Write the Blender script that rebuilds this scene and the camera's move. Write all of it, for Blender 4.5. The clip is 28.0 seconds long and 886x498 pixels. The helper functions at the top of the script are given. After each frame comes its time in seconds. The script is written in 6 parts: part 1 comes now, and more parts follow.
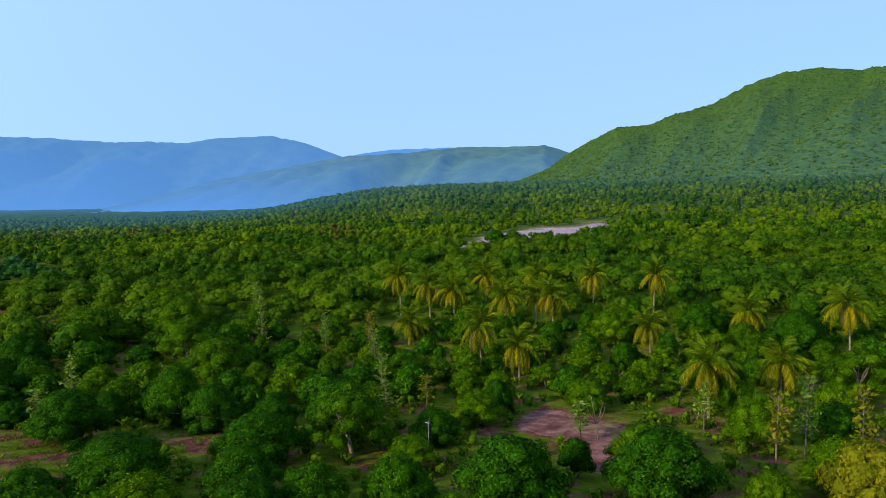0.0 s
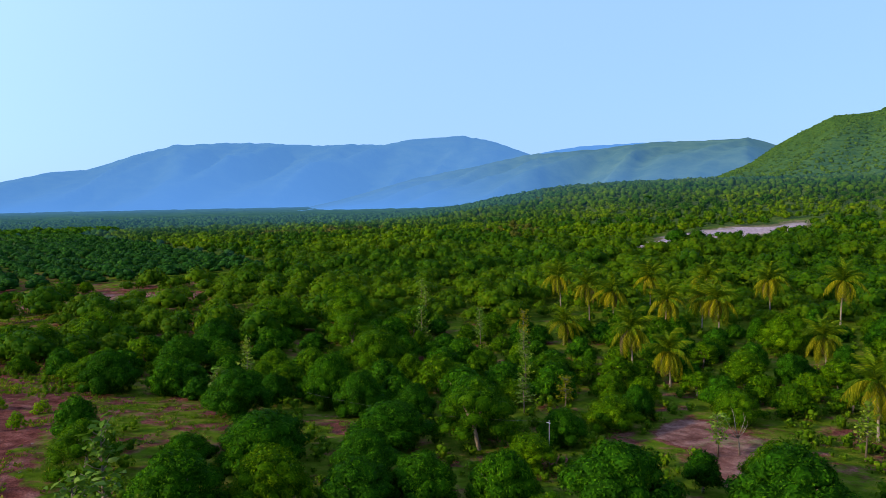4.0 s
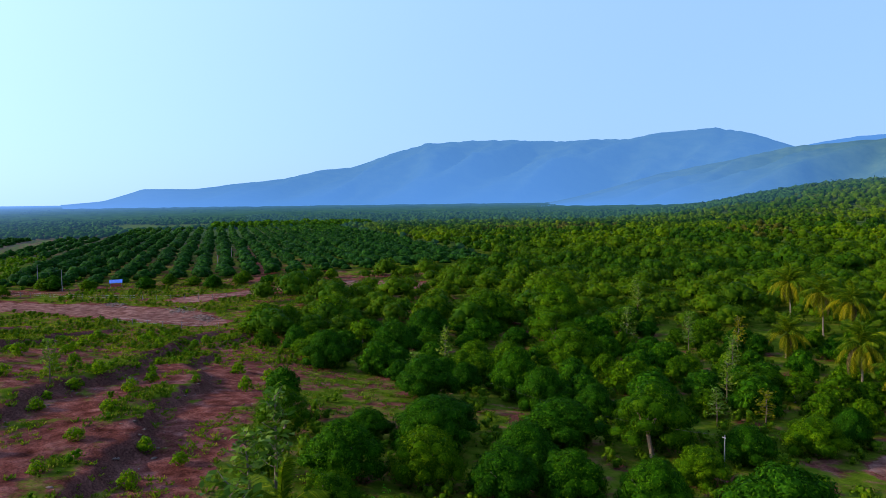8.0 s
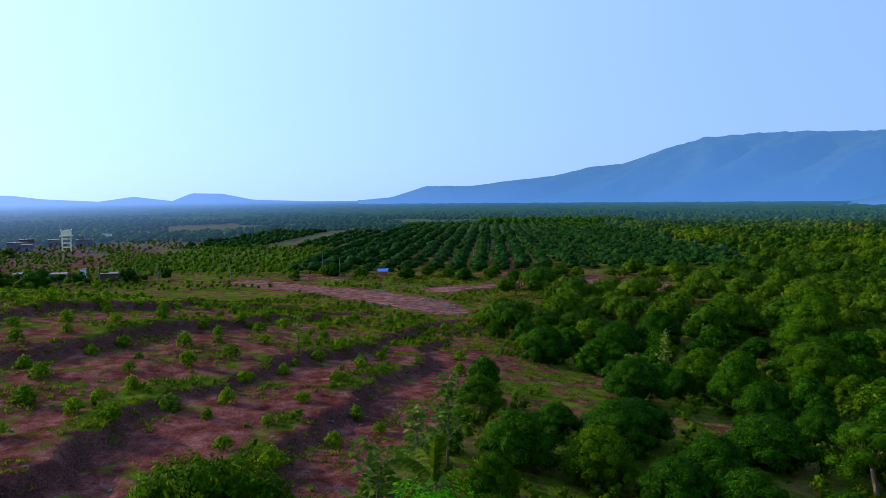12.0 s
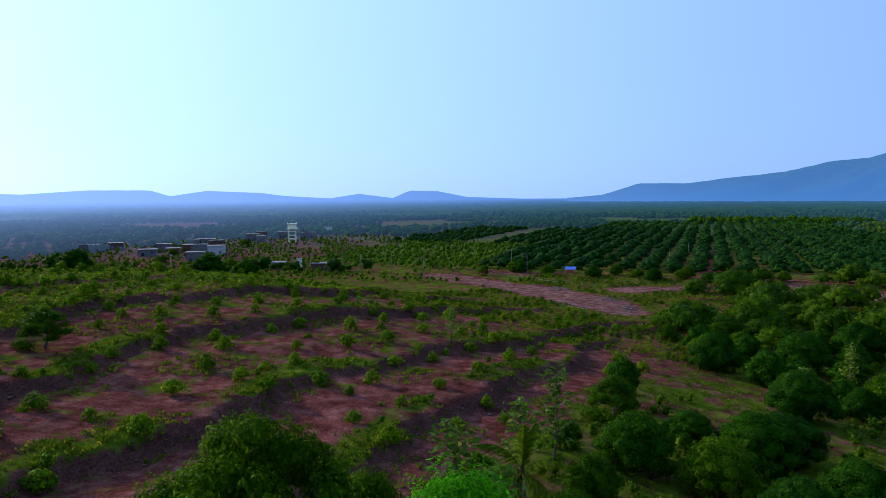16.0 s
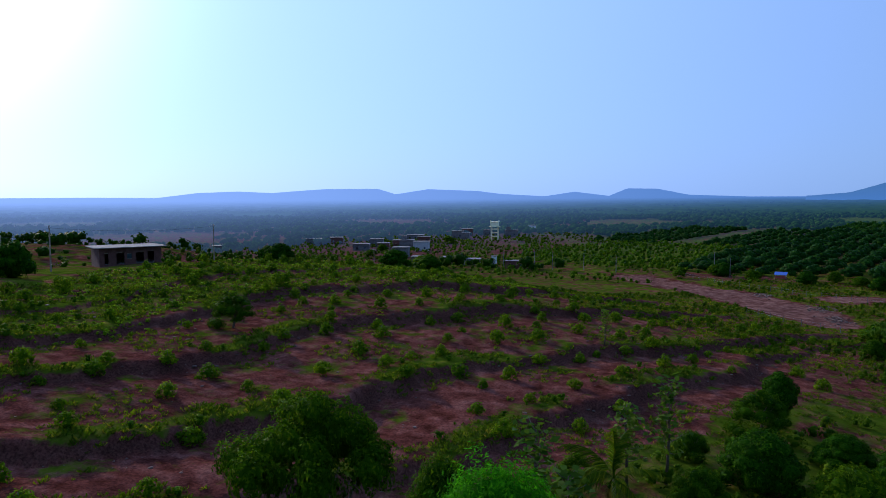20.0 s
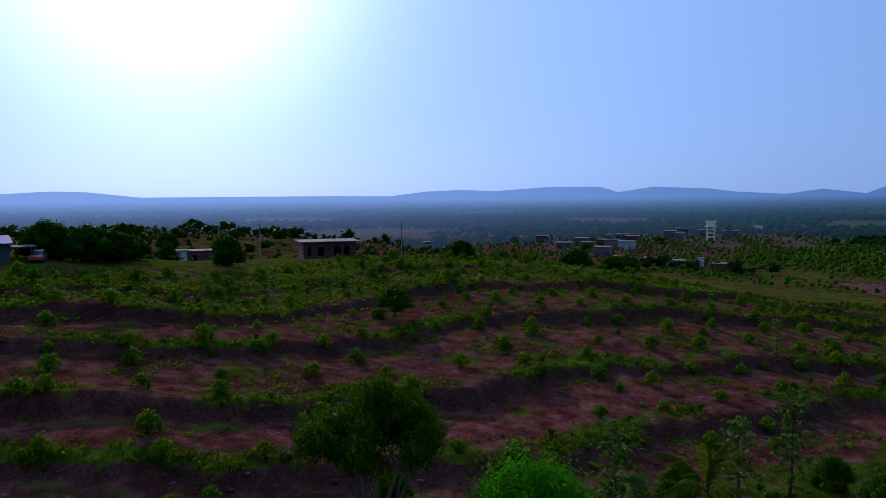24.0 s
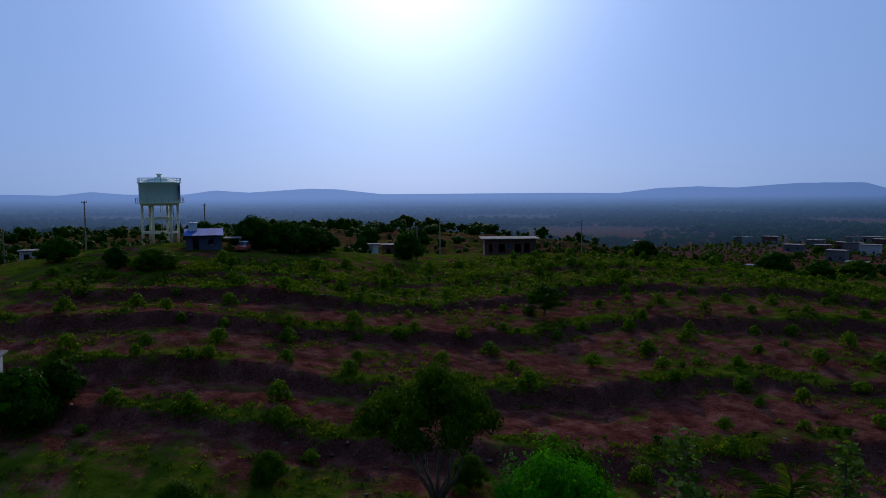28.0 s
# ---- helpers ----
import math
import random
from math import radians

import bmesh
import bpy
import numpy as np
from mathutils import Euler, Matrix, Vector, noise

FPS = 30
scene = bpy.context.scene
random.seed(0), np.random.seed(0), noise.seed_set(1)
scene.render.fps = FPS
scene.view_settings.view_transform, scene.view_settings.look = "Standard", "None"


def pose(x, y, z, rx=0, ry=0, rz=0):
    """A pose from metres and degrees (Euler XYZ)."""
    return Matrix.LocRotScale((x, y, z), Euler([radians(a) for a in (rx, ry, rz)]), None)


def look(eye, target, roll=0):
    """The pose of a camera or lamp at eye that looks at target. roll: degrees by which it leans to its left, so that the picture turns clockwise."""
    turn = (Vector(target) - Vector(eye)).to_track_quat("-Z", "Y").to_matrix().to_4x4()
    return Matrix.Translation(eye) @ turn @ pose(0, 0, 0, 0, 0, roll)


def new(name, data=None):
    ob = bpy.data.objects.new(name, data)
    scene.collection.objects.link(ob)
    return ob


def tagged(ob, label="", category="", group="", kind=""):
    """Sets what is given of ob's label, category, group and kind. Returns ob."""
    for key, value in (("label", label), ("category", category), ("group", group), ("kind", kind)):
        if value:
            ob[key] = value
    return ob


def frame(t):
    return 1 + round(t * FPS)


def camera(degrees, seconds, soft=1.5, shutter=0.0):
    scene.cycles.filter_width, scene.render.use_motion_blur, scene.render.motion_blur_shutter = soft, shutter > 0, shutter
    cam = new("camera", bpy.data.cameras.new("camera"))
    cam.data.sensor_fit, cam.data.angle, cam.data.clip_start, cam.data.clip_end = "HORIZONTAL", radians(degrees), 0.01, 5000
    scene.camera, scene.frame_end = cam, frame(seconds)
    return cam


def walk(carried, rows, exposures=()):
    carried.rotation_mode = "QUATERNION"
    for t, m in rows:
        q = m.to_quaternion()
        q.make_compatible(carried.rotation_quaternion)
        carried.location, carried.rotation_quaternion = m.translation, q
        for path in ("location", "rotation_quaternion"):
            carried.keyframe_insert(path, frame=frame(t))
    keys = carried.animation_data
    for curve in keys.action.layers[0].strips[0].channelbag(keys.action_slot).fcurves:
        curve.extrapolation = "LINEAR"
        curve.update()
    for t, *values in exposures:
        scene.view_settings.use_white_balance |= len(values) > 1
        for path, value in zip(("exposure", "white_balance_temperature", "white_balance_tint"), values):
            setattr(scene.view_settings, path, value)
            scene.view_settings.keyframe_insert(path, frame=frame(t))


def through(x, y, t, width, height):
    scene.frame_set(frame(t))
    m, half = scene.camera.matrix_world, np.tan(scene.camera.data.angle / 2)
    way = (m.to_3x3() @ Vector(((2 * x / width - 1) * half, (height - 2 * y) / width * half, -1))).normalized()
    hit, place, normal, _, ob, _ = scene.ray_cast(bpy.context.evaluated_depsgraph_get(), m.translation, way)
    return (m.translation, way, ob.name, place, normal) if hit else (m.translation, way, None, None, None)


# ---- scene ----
cam = camera(64.0, 28.0, soft=0.8)
PATH = [
    (0, (6.326, 5.453, 21.068), (5.603, 7.313, 20.931), -0.8),
    (0.5, (7.048, 5.548, 21.092), (6.266, 7.384, 20.956), -0.8),
    (1, (7.851, 5.658, 21.12), (7.01, 7.468, 20.983), -0.8),
    (1.5, (8.705, 5.798, 21.184), (7.803, 7.578, 21.048), -1.0),
    (2, (9.522, 5.909, 21.244), (8.562, 7.658, 21.108), -0.9),
    (2.5, (10.322, 6.114, 21.316), (9.304, 7.83, 21.18), -1.0),
    (3, (11.113, 6.403, 21.371), (10.037, 8.084, 21.234), -0.9),
    (3.5, (11.934, 6.732, 21.384), (10.803, 8.376, 21.248), -1.0),
    (5.5, (15.115, 8.102, 21.476), (13.759, 9.566, 21.34), -0.8),
    (6, (15.888, 8.605, 21.488), (14.469, 10.008, 21.352), -0.8),
    (6.5, (16.649, 9.164, 21.491), (15.168, 10.501, 21.355), -0.8),
    (7, (17.373, 9.732, 21.514), (15.833, 11.0, 21.378), -0.8),
    (7.5, (18.055, 10.263, 21.558), (16.458, 11.46, 21.421), -0.8),
    (8, (18.776, 10.8, 21.599), (17.127, 11.923, 21.462), -0.7),
    (8.5, (19.552, 11.337, 21.663), (17.847, 12.373, 21.525), -0.7),
    (9, (20.292, 11.935, 21.742), (18.527, 12.866, 21.603), -0.7),
    (9.5, (21.031, 12.663, 21.819), (19.203, 13.463, 21.68), -0.7),
    (10, (21.768, 13.474, 21.88), (19.904, 14.185, 21.74), -0.7),
    (10.5, (22.51, 14.247, 21.935), (20.624, 14.897, 21.794), -0.7),
    (11, (23.25, 14.942, 21.959), (21.341, 15.524, 21.82), -0.6),
    (11.5, (23.878, 15.709, 21.988), (21.949, 16.22, 21.849), -0.5),
    (12, (24.379, 16.593, 21.971), (22.433, 17.033, 21.832), -0.4),
    (12.5, (24.813, 17.5, 21.944), (22.852, 17.867, 21.804), -0.6),
    (14.5, (26.486, 21.25, 21.763), (24.492, 21.324, 21.624), -0.2),
    (15, (26.772, 22.274, 21.795), (24.777, 22.276, 21.653), -0.4),
    (15.5, (26.994, 23.301, 21.893), (25.0, 23.229, 21.75), -0.3),
    (16, (27.258, 24.288, 21.986), (25.269, 24.144, 21.843), -0.2),
    (16.5, (27.476, 25.336, 22.024), (25.493, 25.118, 21.88), -0.3),
    (17, (27.637, 26.401, 22.047), (25.664, 26.108, 21.902), -0.3),
    (17.5, (27.749, 27.497, 22.019), (25.788, 27.131, 21.876), -0.5),
    (18, (27.789, 28.606, 22.052), (25.844, 28.165, 21.909), -0.5),
    (18.5, (27.797, 29.711, 22.112), (25.87, 29.196, 21.968), -0.5),
    (19, (27.783, 30.776, 22.177), (25.876, 30.19, 22.032), -0.4),
    (19.5, (27.755, 31.845, 22.258), (25.871, 31.187, 22.112), -0.3),
    (20, (27.657, 32.997, 22.356), (25.801, 32.268, 22.209), -0.2),
    (20.5, (27.499, 34.16, 22.431), (25.671, 33.361, 22.282), -0.2),
    (21, (27.307, 35.291, 22.475), (25.512, 34.423, 22.326), -0.2),
    (21.5, (27.051, 36.405, 22.503), (25.29, 35.469, 22.354), -0.2),
    (23.5, (25.505, 40.805, 22.554), (23.912, 39.605, 22.403), -0.2),
    (24, (25.082, 41.895, 22.582), (23.537, 40.634, 22.432), -0.3),
    (24.5, (24.568, 43.058, 22.617), (23.074, 41.737, 22.467), -0.3),
    (25, (24.052, 44.182, 22.652), (22.609, 42.805, 22.501), -0.3),
    (25.5, (23.523, 45.242, 22.684), (22.135, 43.811, 22.533), -0.3),
    (26, (22.913, 46.313, 22.736), (21.581, 44.829, 22.583), -0.3),
    (26.5, (22.204, 47.456, 22.786), (20.932, 45.92, 22.633), -0.3),
    (27, (21.35, 48.655, 22.844), (20.143, 47.068, 22.689), -0.3),
    (27.5, (20.379, 49.855, 22.904), (19.239, 48.219, 22.748), -0.3),
    (28, (19.398, 51.066, 22.946), (18.329, 49.384, 22.79), -0.3),
]
EXPOSURES = [(0, 0.35, 6900, 10), (7, 0.31, 6750, 11), (10, 0.12, 6550, 12), (12, 0.02, 6400, 13), (17, -0.3, 6100, 14), (20, -0.65, 5950, 14), (24, -1.17, 5900, 13), (28, -1.7, 6050, 12)]
walk(cam, [(t, look(eye, target, roll)) for t, eye, target, roll in PATH], EXPOSURES)

# ---- light ----
SUN_AZ, SUN_EL = 150.0, 21.0
HAZE = ((2.1, 3.65, 6.2, 1), (4.0, 5.7, 10.9, 1), (1.0, 1.1, 1.3, 1), (24, 26, 29, 1))
sun_dir = Vector((-math.sin(radians(SUN_AZ)) * math.cos(radians(SUN_EL)), math.cos(radians(SUN_AZ)) * math.cos(radians(SUN_EL)), math.sin(radians(SUN_EL))))
world = bpy.data.worlds.new("world")
scene.world = world
world.use_nodes = True
wn = world.node_tree
wn.nodes.clear()
w_out = wn.nodes.new("ShaderNodeOutputWorld")
w_bg = wn.nodes.new("ShaderNodeBackground")
w_sky = wn.nodes.new("ShaderNodeTexSky")
w_sky.sky_type, w_sky.sun_disc = "NISHITA", False
w_sky.sun_elevation, w_sky.sun_rotation = radians(SUN_EL), radians(-SUN_AZ)
w_sky.altitude, w_sky.air_density, w_sky.dust_density, w_sky.ozone_density = 100, 1.0, 1.6, 4.0
w_bg.inputs[1].default_value = 0.15
# pale dust haze over the clear sky, brighter round the sun
def w_math(op, *values):
    n = wn.nodes.new("ShaderNodeVectorMath" if op in ("DOT_PRODUCT", "NORMALIZE") else "ShaderNodeMath")
    n.operation = op
    for sock, value in zip(n.inputs, values):
        if isinstance(value, bpy.types.NodeSocket):
            wn.links.new(value, sock)
        else:
            sock.default_value = value
    return n.outputs["Value" if op != "NORMALIZE" else "Vector"]


def w_mixed(kind, fac, a, b):
    n = wn.nodes.new("ShaderNodeMix")
    n.data_type, n.blend_type, n.clamp_factor = "RGBA", kind, False
    for sock, value in ((n.inputs[0], fac), (n.inputs[6], a), (n.inputs[7], b)):
        if isinstance(value, bpy.types.NodeSocket):
            wn.links.new(value, sock)
        else:
            sock.default_value = value
    return n.outputs[2]


w_way = wn.nodes.new("ShaderNodeTexCoord").outputs["Generated"]
w_near = w_math("MULTIPLY_ADD", w_math("DOT_PRODUCT", w_math("NORMALIZE", w_way), tuple(sun_dir)), 0.5, 0.5)
haze = w_mixed("ADD", w_math("POWER", w_near, 3.0), HAZE[0], HAZE[1])
haze = w_mixed("ADD", w_math("POWER", w_near, 12.0), haze, HAZE[2])
haze = w_mixed("ADD", w_math("POWER", w_near, 110.0), haze, HAZE[3])
w_tint = wn.nodes.new("ShaderNodeMix")
w_tint.data_type, w_tint.blend_type = "RGBA", "MULTIPLY"
w_tint.inputs[0].default_value, w_tint.inputs[7].default_value = 1.0, (0.72, 0.90, 1.32, 1)
wn.links.new(w_sky.outputs[0], w_tint.inputs[6])
wn.links.new(w_mixed("MIX", 0.8, w_tint.outputs[2], haze), w_bg.inputs[0])
wn.links.new(w_bg.outputs[0], w_out.inputs[0])
sun = new("sun", bpy.data.lights.new("sun", "SUN"))
sun.data.energy, sun.data.angle, sun.data.color = 5.0, radians(0.6), (1.0, 0.83, 0.58)
sun.matrix_world = look(sun_dir * 100, (0, 0, 0))


# ---- materials ----
def mat(name):
    m = bpy.data.materials.new(name)
    m.use_nodes = True
    m.node_tree.nodes.clear()
    return m, m.node_tree.nodes, m.node_tree.links


def node(ns, kind, **settings):
    n = ns.new(kind)
    for key, value in settings.items():
        n.inputs[key].default_value = value
    return n


def ramp(ns, ls, source, stops):
    n = ns.new("ShaderNodeValToRGB")
    while len(n.color_ramp.elements) < len(stops):
        n.color_ramp.elements.new(0.5)
    for e, (p, c) in zip(n.color_ramp.elements, stops):
        e.position, e.color = p, (*c, 1)
    ls.new(source, n.inputs[0])
    return n.outputs[0]


def blend(ns, ls, fac, a, b, kind="MIX"):
    n = ns.new("ShaderNodeMix")
    n.data_type, n.blend_type = "RGBA", kind
    for sock, value in ((n.inputs[0], fac), (n.inputs[6], a), (n.inputs[7], b)):
        if isinstance(value, bpy.types.NodeSocket):
            ls.new(value, sock)
        elif isinstance(value, (int, float)):
            sock.default_value = value
        else:
            sock.default_value = (*value, 1)
    return n.outputs[2]


def grain(ns, ls, scale, detail=6.0, rough=0.6, coords="Object"):
    tc = ns.new("ShaderNodeTexCoord")
    n = node(ns, "ShaderNodeTexNoise", Scale=scale, Detail=detail, Roughness=rough)
    ls.new(tc.outputs[coords], n.inputs["Vector"])
    return n.outputs[0]


def surface(name, colors, scale=4.0, fine=40.0, rough=0.85, bump=0.3, metal=0.0, vary=0.15):
    """A grained surface: stains at one scale, grain at another, relief from the grain."""
    m, ns, ls = mat(name)
    big, small = grain(ns, ls, scale), grain(ns, ls, fine, 4.0)
    k = len(colors)
    col = ramp(ns, ls, big, [(0.3 + 0.4 * i / max(k - 1, 1), c) for i, c in enumerate(colors)])
    info = ns.new("ShaderNodeObjectInfo")
    tone = ramp(ns, ls, info.outputs["Random"], [(0, (1 - vary,) * 3), (1, (1 + vary,) * 3)])
    col = blend(ns, ls, 1.0, col, tone, "MULTIPLY")
    col = blend(ns, ls, 0.35, col, ramp(ns, ls, small, [(0.3, (0.55,) * 3), (0.7, (1.3,) * 3)]), "MULTIPLY")
    p = node(ns, "ShaderNodeBsdfPrincipled", Roughness=rough, Metallic=metal)
    b = node(ns, "ShaderNodeBump", Strength=bump, Distance=0.02)
    o = ns.new("ShaderNodeOutputMaterial")
    ls.new(col, p.inputs["Base Color"])
    ls.new(small, b.inputs["Height"])
    ls.new(b.outputs[0], p.inputs["Normal"])
    ls.new(p.outputs[0], o.inputs[0])
    return m


LEAF = 0.63  # how much light the leaves send back, against the colours below


def foliage(name, dark, light, tint, through=0.3, patch=0.6, hazed=False):
    """Leaves: each leaf and each tree a tone of its own, a part of the light passing through."""
    dark, light, tint = [(LEAF * r, LEAF * g, LEAF * b) for r, g, b in (dark, light, tint)]
    m, ns, ls = mat(name)
    geo, info = ns.new("ShaderNodeNewGeometry"), ns.new("ShaderNodeObjectInfo")
    col = ramp(ns, ls, geo.outputs["Random Per Island"], [(0.0, dark), (0.75, light), (1.0, tint)])
    col = blend(ns, ls, 1.0, col, ramp(ns, ls, info.outputs["Random"], [(0.0, (0.68, 0.78, 0.8)), (0.5, (1, 1, 1)), (1.0, (1.3, 1.16, 0.8))]), "MULTIPLY")
    col = blend(ns, ls, 0.6, col, ramp(ns, ls, grain(ns, ls, patch, 3.0), [(0.35, (0.6, 0.66, 0.7)), (0.65, (1.25, 1.2, 1.0))]), "MULTIPLY")
    p = node(ns, "ShaderNodeBsdfPrincipled", Roughness=0.6)
    p.inputs["Specular IOR Level"].default_value = 0.02
    t = ns.new("ShaderNodeBsdfTranslucent")
    mix = node(ns, "ShaderNodeMixShader", Fac=through)
    o = ns.new("ShaderNodeOutputMaterial")
    ls.new(col, p.inputs["Base Color"])
    ls.new(blend(ns, ls, 1.0, col, (1.3, 1.25, 0.5), "MULTIPLY"), t.inputs[0])
    ls.new(p.outputs[0], mix.inputs[1])
    ls.new(t.outputs[0], mix.inputs[2])
    # far crowns: haze painted in, blue emission mixed over the leaf shader
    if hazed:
        haze_mix, glow = ns.new("ShaderNodeAttribute"), ns.new("ShaderNodeAttribute")
        haze_mix.attribute_name, glow.attribute_name = "haze_mix", "glow"
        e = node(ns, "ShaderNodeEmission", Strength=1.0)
        ls.new(blend(ns, ls, glow.outputs["Fac"], HAZE_GLOW_AWAY, HAZE_GLOW_SUN), e.inputs[0])
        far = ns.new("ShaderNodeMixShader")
        ls.new(haze_mix.outputs["Fac"], far.inputs[0])
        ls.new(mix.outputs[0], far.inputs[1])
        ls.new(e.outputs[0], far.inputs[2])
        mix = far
    ls.new(mix.outputs[0], o.inputs[0])
    return m


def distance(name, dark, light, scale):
    """The far backdrop: wooded land with haze painted in, blue emission mixed over its colour. The haze thickens
    with the way to it and low down, and is brighter under the sun."""
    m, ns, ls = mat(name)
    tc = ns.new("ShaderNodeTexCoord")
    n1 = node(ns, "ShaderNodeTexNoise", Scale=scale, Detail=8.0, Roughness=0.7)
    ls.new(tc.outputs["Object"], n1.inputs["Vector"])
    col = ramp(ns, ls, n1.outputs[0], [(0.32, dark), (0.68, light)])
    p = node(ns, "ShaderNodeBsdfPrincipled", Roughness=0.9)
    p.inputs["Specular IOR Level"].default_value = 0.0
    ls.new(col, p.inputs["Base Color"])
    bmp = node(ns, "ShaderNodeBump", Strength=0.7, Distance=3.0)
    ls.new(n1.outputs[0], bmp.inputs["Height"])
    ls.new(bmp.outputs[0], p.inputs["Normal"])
    haze_mix, glow = ns.new("ShaderNodeAttribute"), ns.new("ShaderNodeAttribute")
    haze_mix.attribute_name, glow.attribute_name = "haze_mix", "glow"
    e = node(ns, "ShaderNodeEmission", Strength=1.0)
    ls.new(blend(ns, ls, glow.outputs["Fac"], HAZE_GLOW_AWAY, HAZE_GLOW_SUN), e.inputs[0])
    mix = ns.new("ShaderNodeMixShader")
    ls.new(haze_mix.outputs["Fac"], mix.inputs[0])
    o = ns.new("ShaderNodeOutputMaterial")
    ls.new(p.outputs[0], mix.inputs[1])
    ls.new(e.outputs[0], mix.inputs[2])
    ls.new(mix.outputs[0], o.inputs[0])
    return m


# emission colours of the painted haze: away from the sun, and towards it
HAZE_GLOW_AWAY, HAZE_GLOW_SUN = (0.085, 0.27, 0.70), (0.50, 0.80, 1.60)


def ground_material():
    m, ns, ls = mat("ground_soil_and_grass")

    def attr(name):
        a = ns.new("ShaderNodeAttribute")
        a.attribute_name = name
        return a.outputs["Fac"]

    def math_node(op, a, b):
        n = ns.new("ShaderNodeMath")
        n.operation, n.use_clamp = op, True
        for sock, value in zip(n.inputs, (a, b)):
            if isinstance(value, bpy.types.NodeSocket):
                ls.new(value, sock)
            else:
                sock.default_value = value
        return n.outputs[0]

    wide, mid, fine = grain(ns, ls, 0.05, 5.0), grain(ns, ls, 0.5, 8.0, 0.65), grain(ns, ls, 5.0, 5.0)
    soil = ramp(ns, ls, mid, [(0.32, (0.044, 0.014, 0.010)), (0.5, (0.108, 0.036, 0.029)), (0.68, (0.195, 0.084, 0.070))])
    soil = blend(ns, ls, 0.8, soil, ramp(ns, ls, fine, [(0.3, (0.4, 0.4, 0.42)), (0.72, (1.6, 1.5, 1.4))]), "MULTIPLY")
    grass = ramp(ns, ls, mid, [(0.3, (0.026, 0.044, 0.003)), (0.5, (0.056, 0.090, 0.006)), (0.7, (0.110, 0.104, 0.016))])
    sand = ramp(ns, ls, mid, [(0.33, (0.10, 0.045, 0.036)), (0.5, (0.19, 0.11, 0.09)), (0.67, (0.30, 0.20, 0.17))])
    stone = ramp(ns, ls, fine, [(0.35, (0.034, 0.015, 0.012)), (0.7, (0.11, 0.052, 0.040))])
    col = blend(ns, ls, math_node("MULTIPLY", attr("scarp"), 0.75), soil, stone)
    patch = ramp(ns, ls, grain(ns, ls, 0.22, 7.0, 0.7), [(0.36, (0, 0, 0)), (0.64, (1, 1, 1))])
    g = math_node("MULTIPLY", math_node("SUBTRACT", math_node("ADD", attr("grass"), math_node("MULTIPLY", patch, 0.6)), 0.5), 4.0)
    col = blend(ns, ls, g, col, grass)
    s = math_node("MULTIPLY", math_node("SUBTRACT", math_node("ADD", attr("sand"), mid), 0.9), 4.0)
    col = blend(ns, ls, s, col, sand)
    pale = ramp(ns, ls, mid, [(0.33, (0.17, 0.11, 0.115)), (0.5, (0.28, 0.205, 0.215)), (0.67, (0.38, 0.30, 0.31))])
    col = blend(ns, ls, math_node("MULTIPLY", math_node("SUBTRACT", attr("sand"), 0.82), 5.5), col, pale)
    col = blend(ns, ls, 0.4, col, ramp(ns, ls, wide, [(0.35, (0.65, 0.65, 0.68)), (0.65, (1.25, 1.2, 1.15))]), "MULTIPLY")
    p = node(ns, "ShaderNodeBsdfPrincipled", Roughness=0.95)
    p.inputs["Specular IOR Level"].default_value = 0.0
    b1 = node(ns, "ShaderNodeBump", Strength=0.8, Distance=0.5)
    b2 = node(ns, "ShaderNodeBump", Strength=0.8, Distance=0.12)
    ls.new(mid, b1.inputs["Height"])
    ls.new(fine, b2.inputs["Height"])
    ls.new(b1.outputs[0], b2.inputs["Normal"])
    ls.new(b2.outputs[0], p.inputs["Normal"])
    ls.new(col, p.inputs["Base Color"])
    # far off, haze is painted over the soil and grass as blue emission
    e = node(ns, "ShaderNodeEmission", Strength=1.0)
    ls.new(blend(ns, ls, attr("glow"), HAZE_GLOW_AWAY, HAZE_GLOW_SUN), e.inputs[0])
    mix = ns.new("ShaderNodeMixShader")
    ls.new(attr("haze_mix"), mix.inputs[0])
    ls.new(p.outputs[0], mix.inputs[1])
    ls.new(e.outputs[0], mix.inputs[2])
    o = ns.new("ShaderNodeOutputMaterial")
    ls.new(mix.outputs[0], o.inputs[0])
    return m


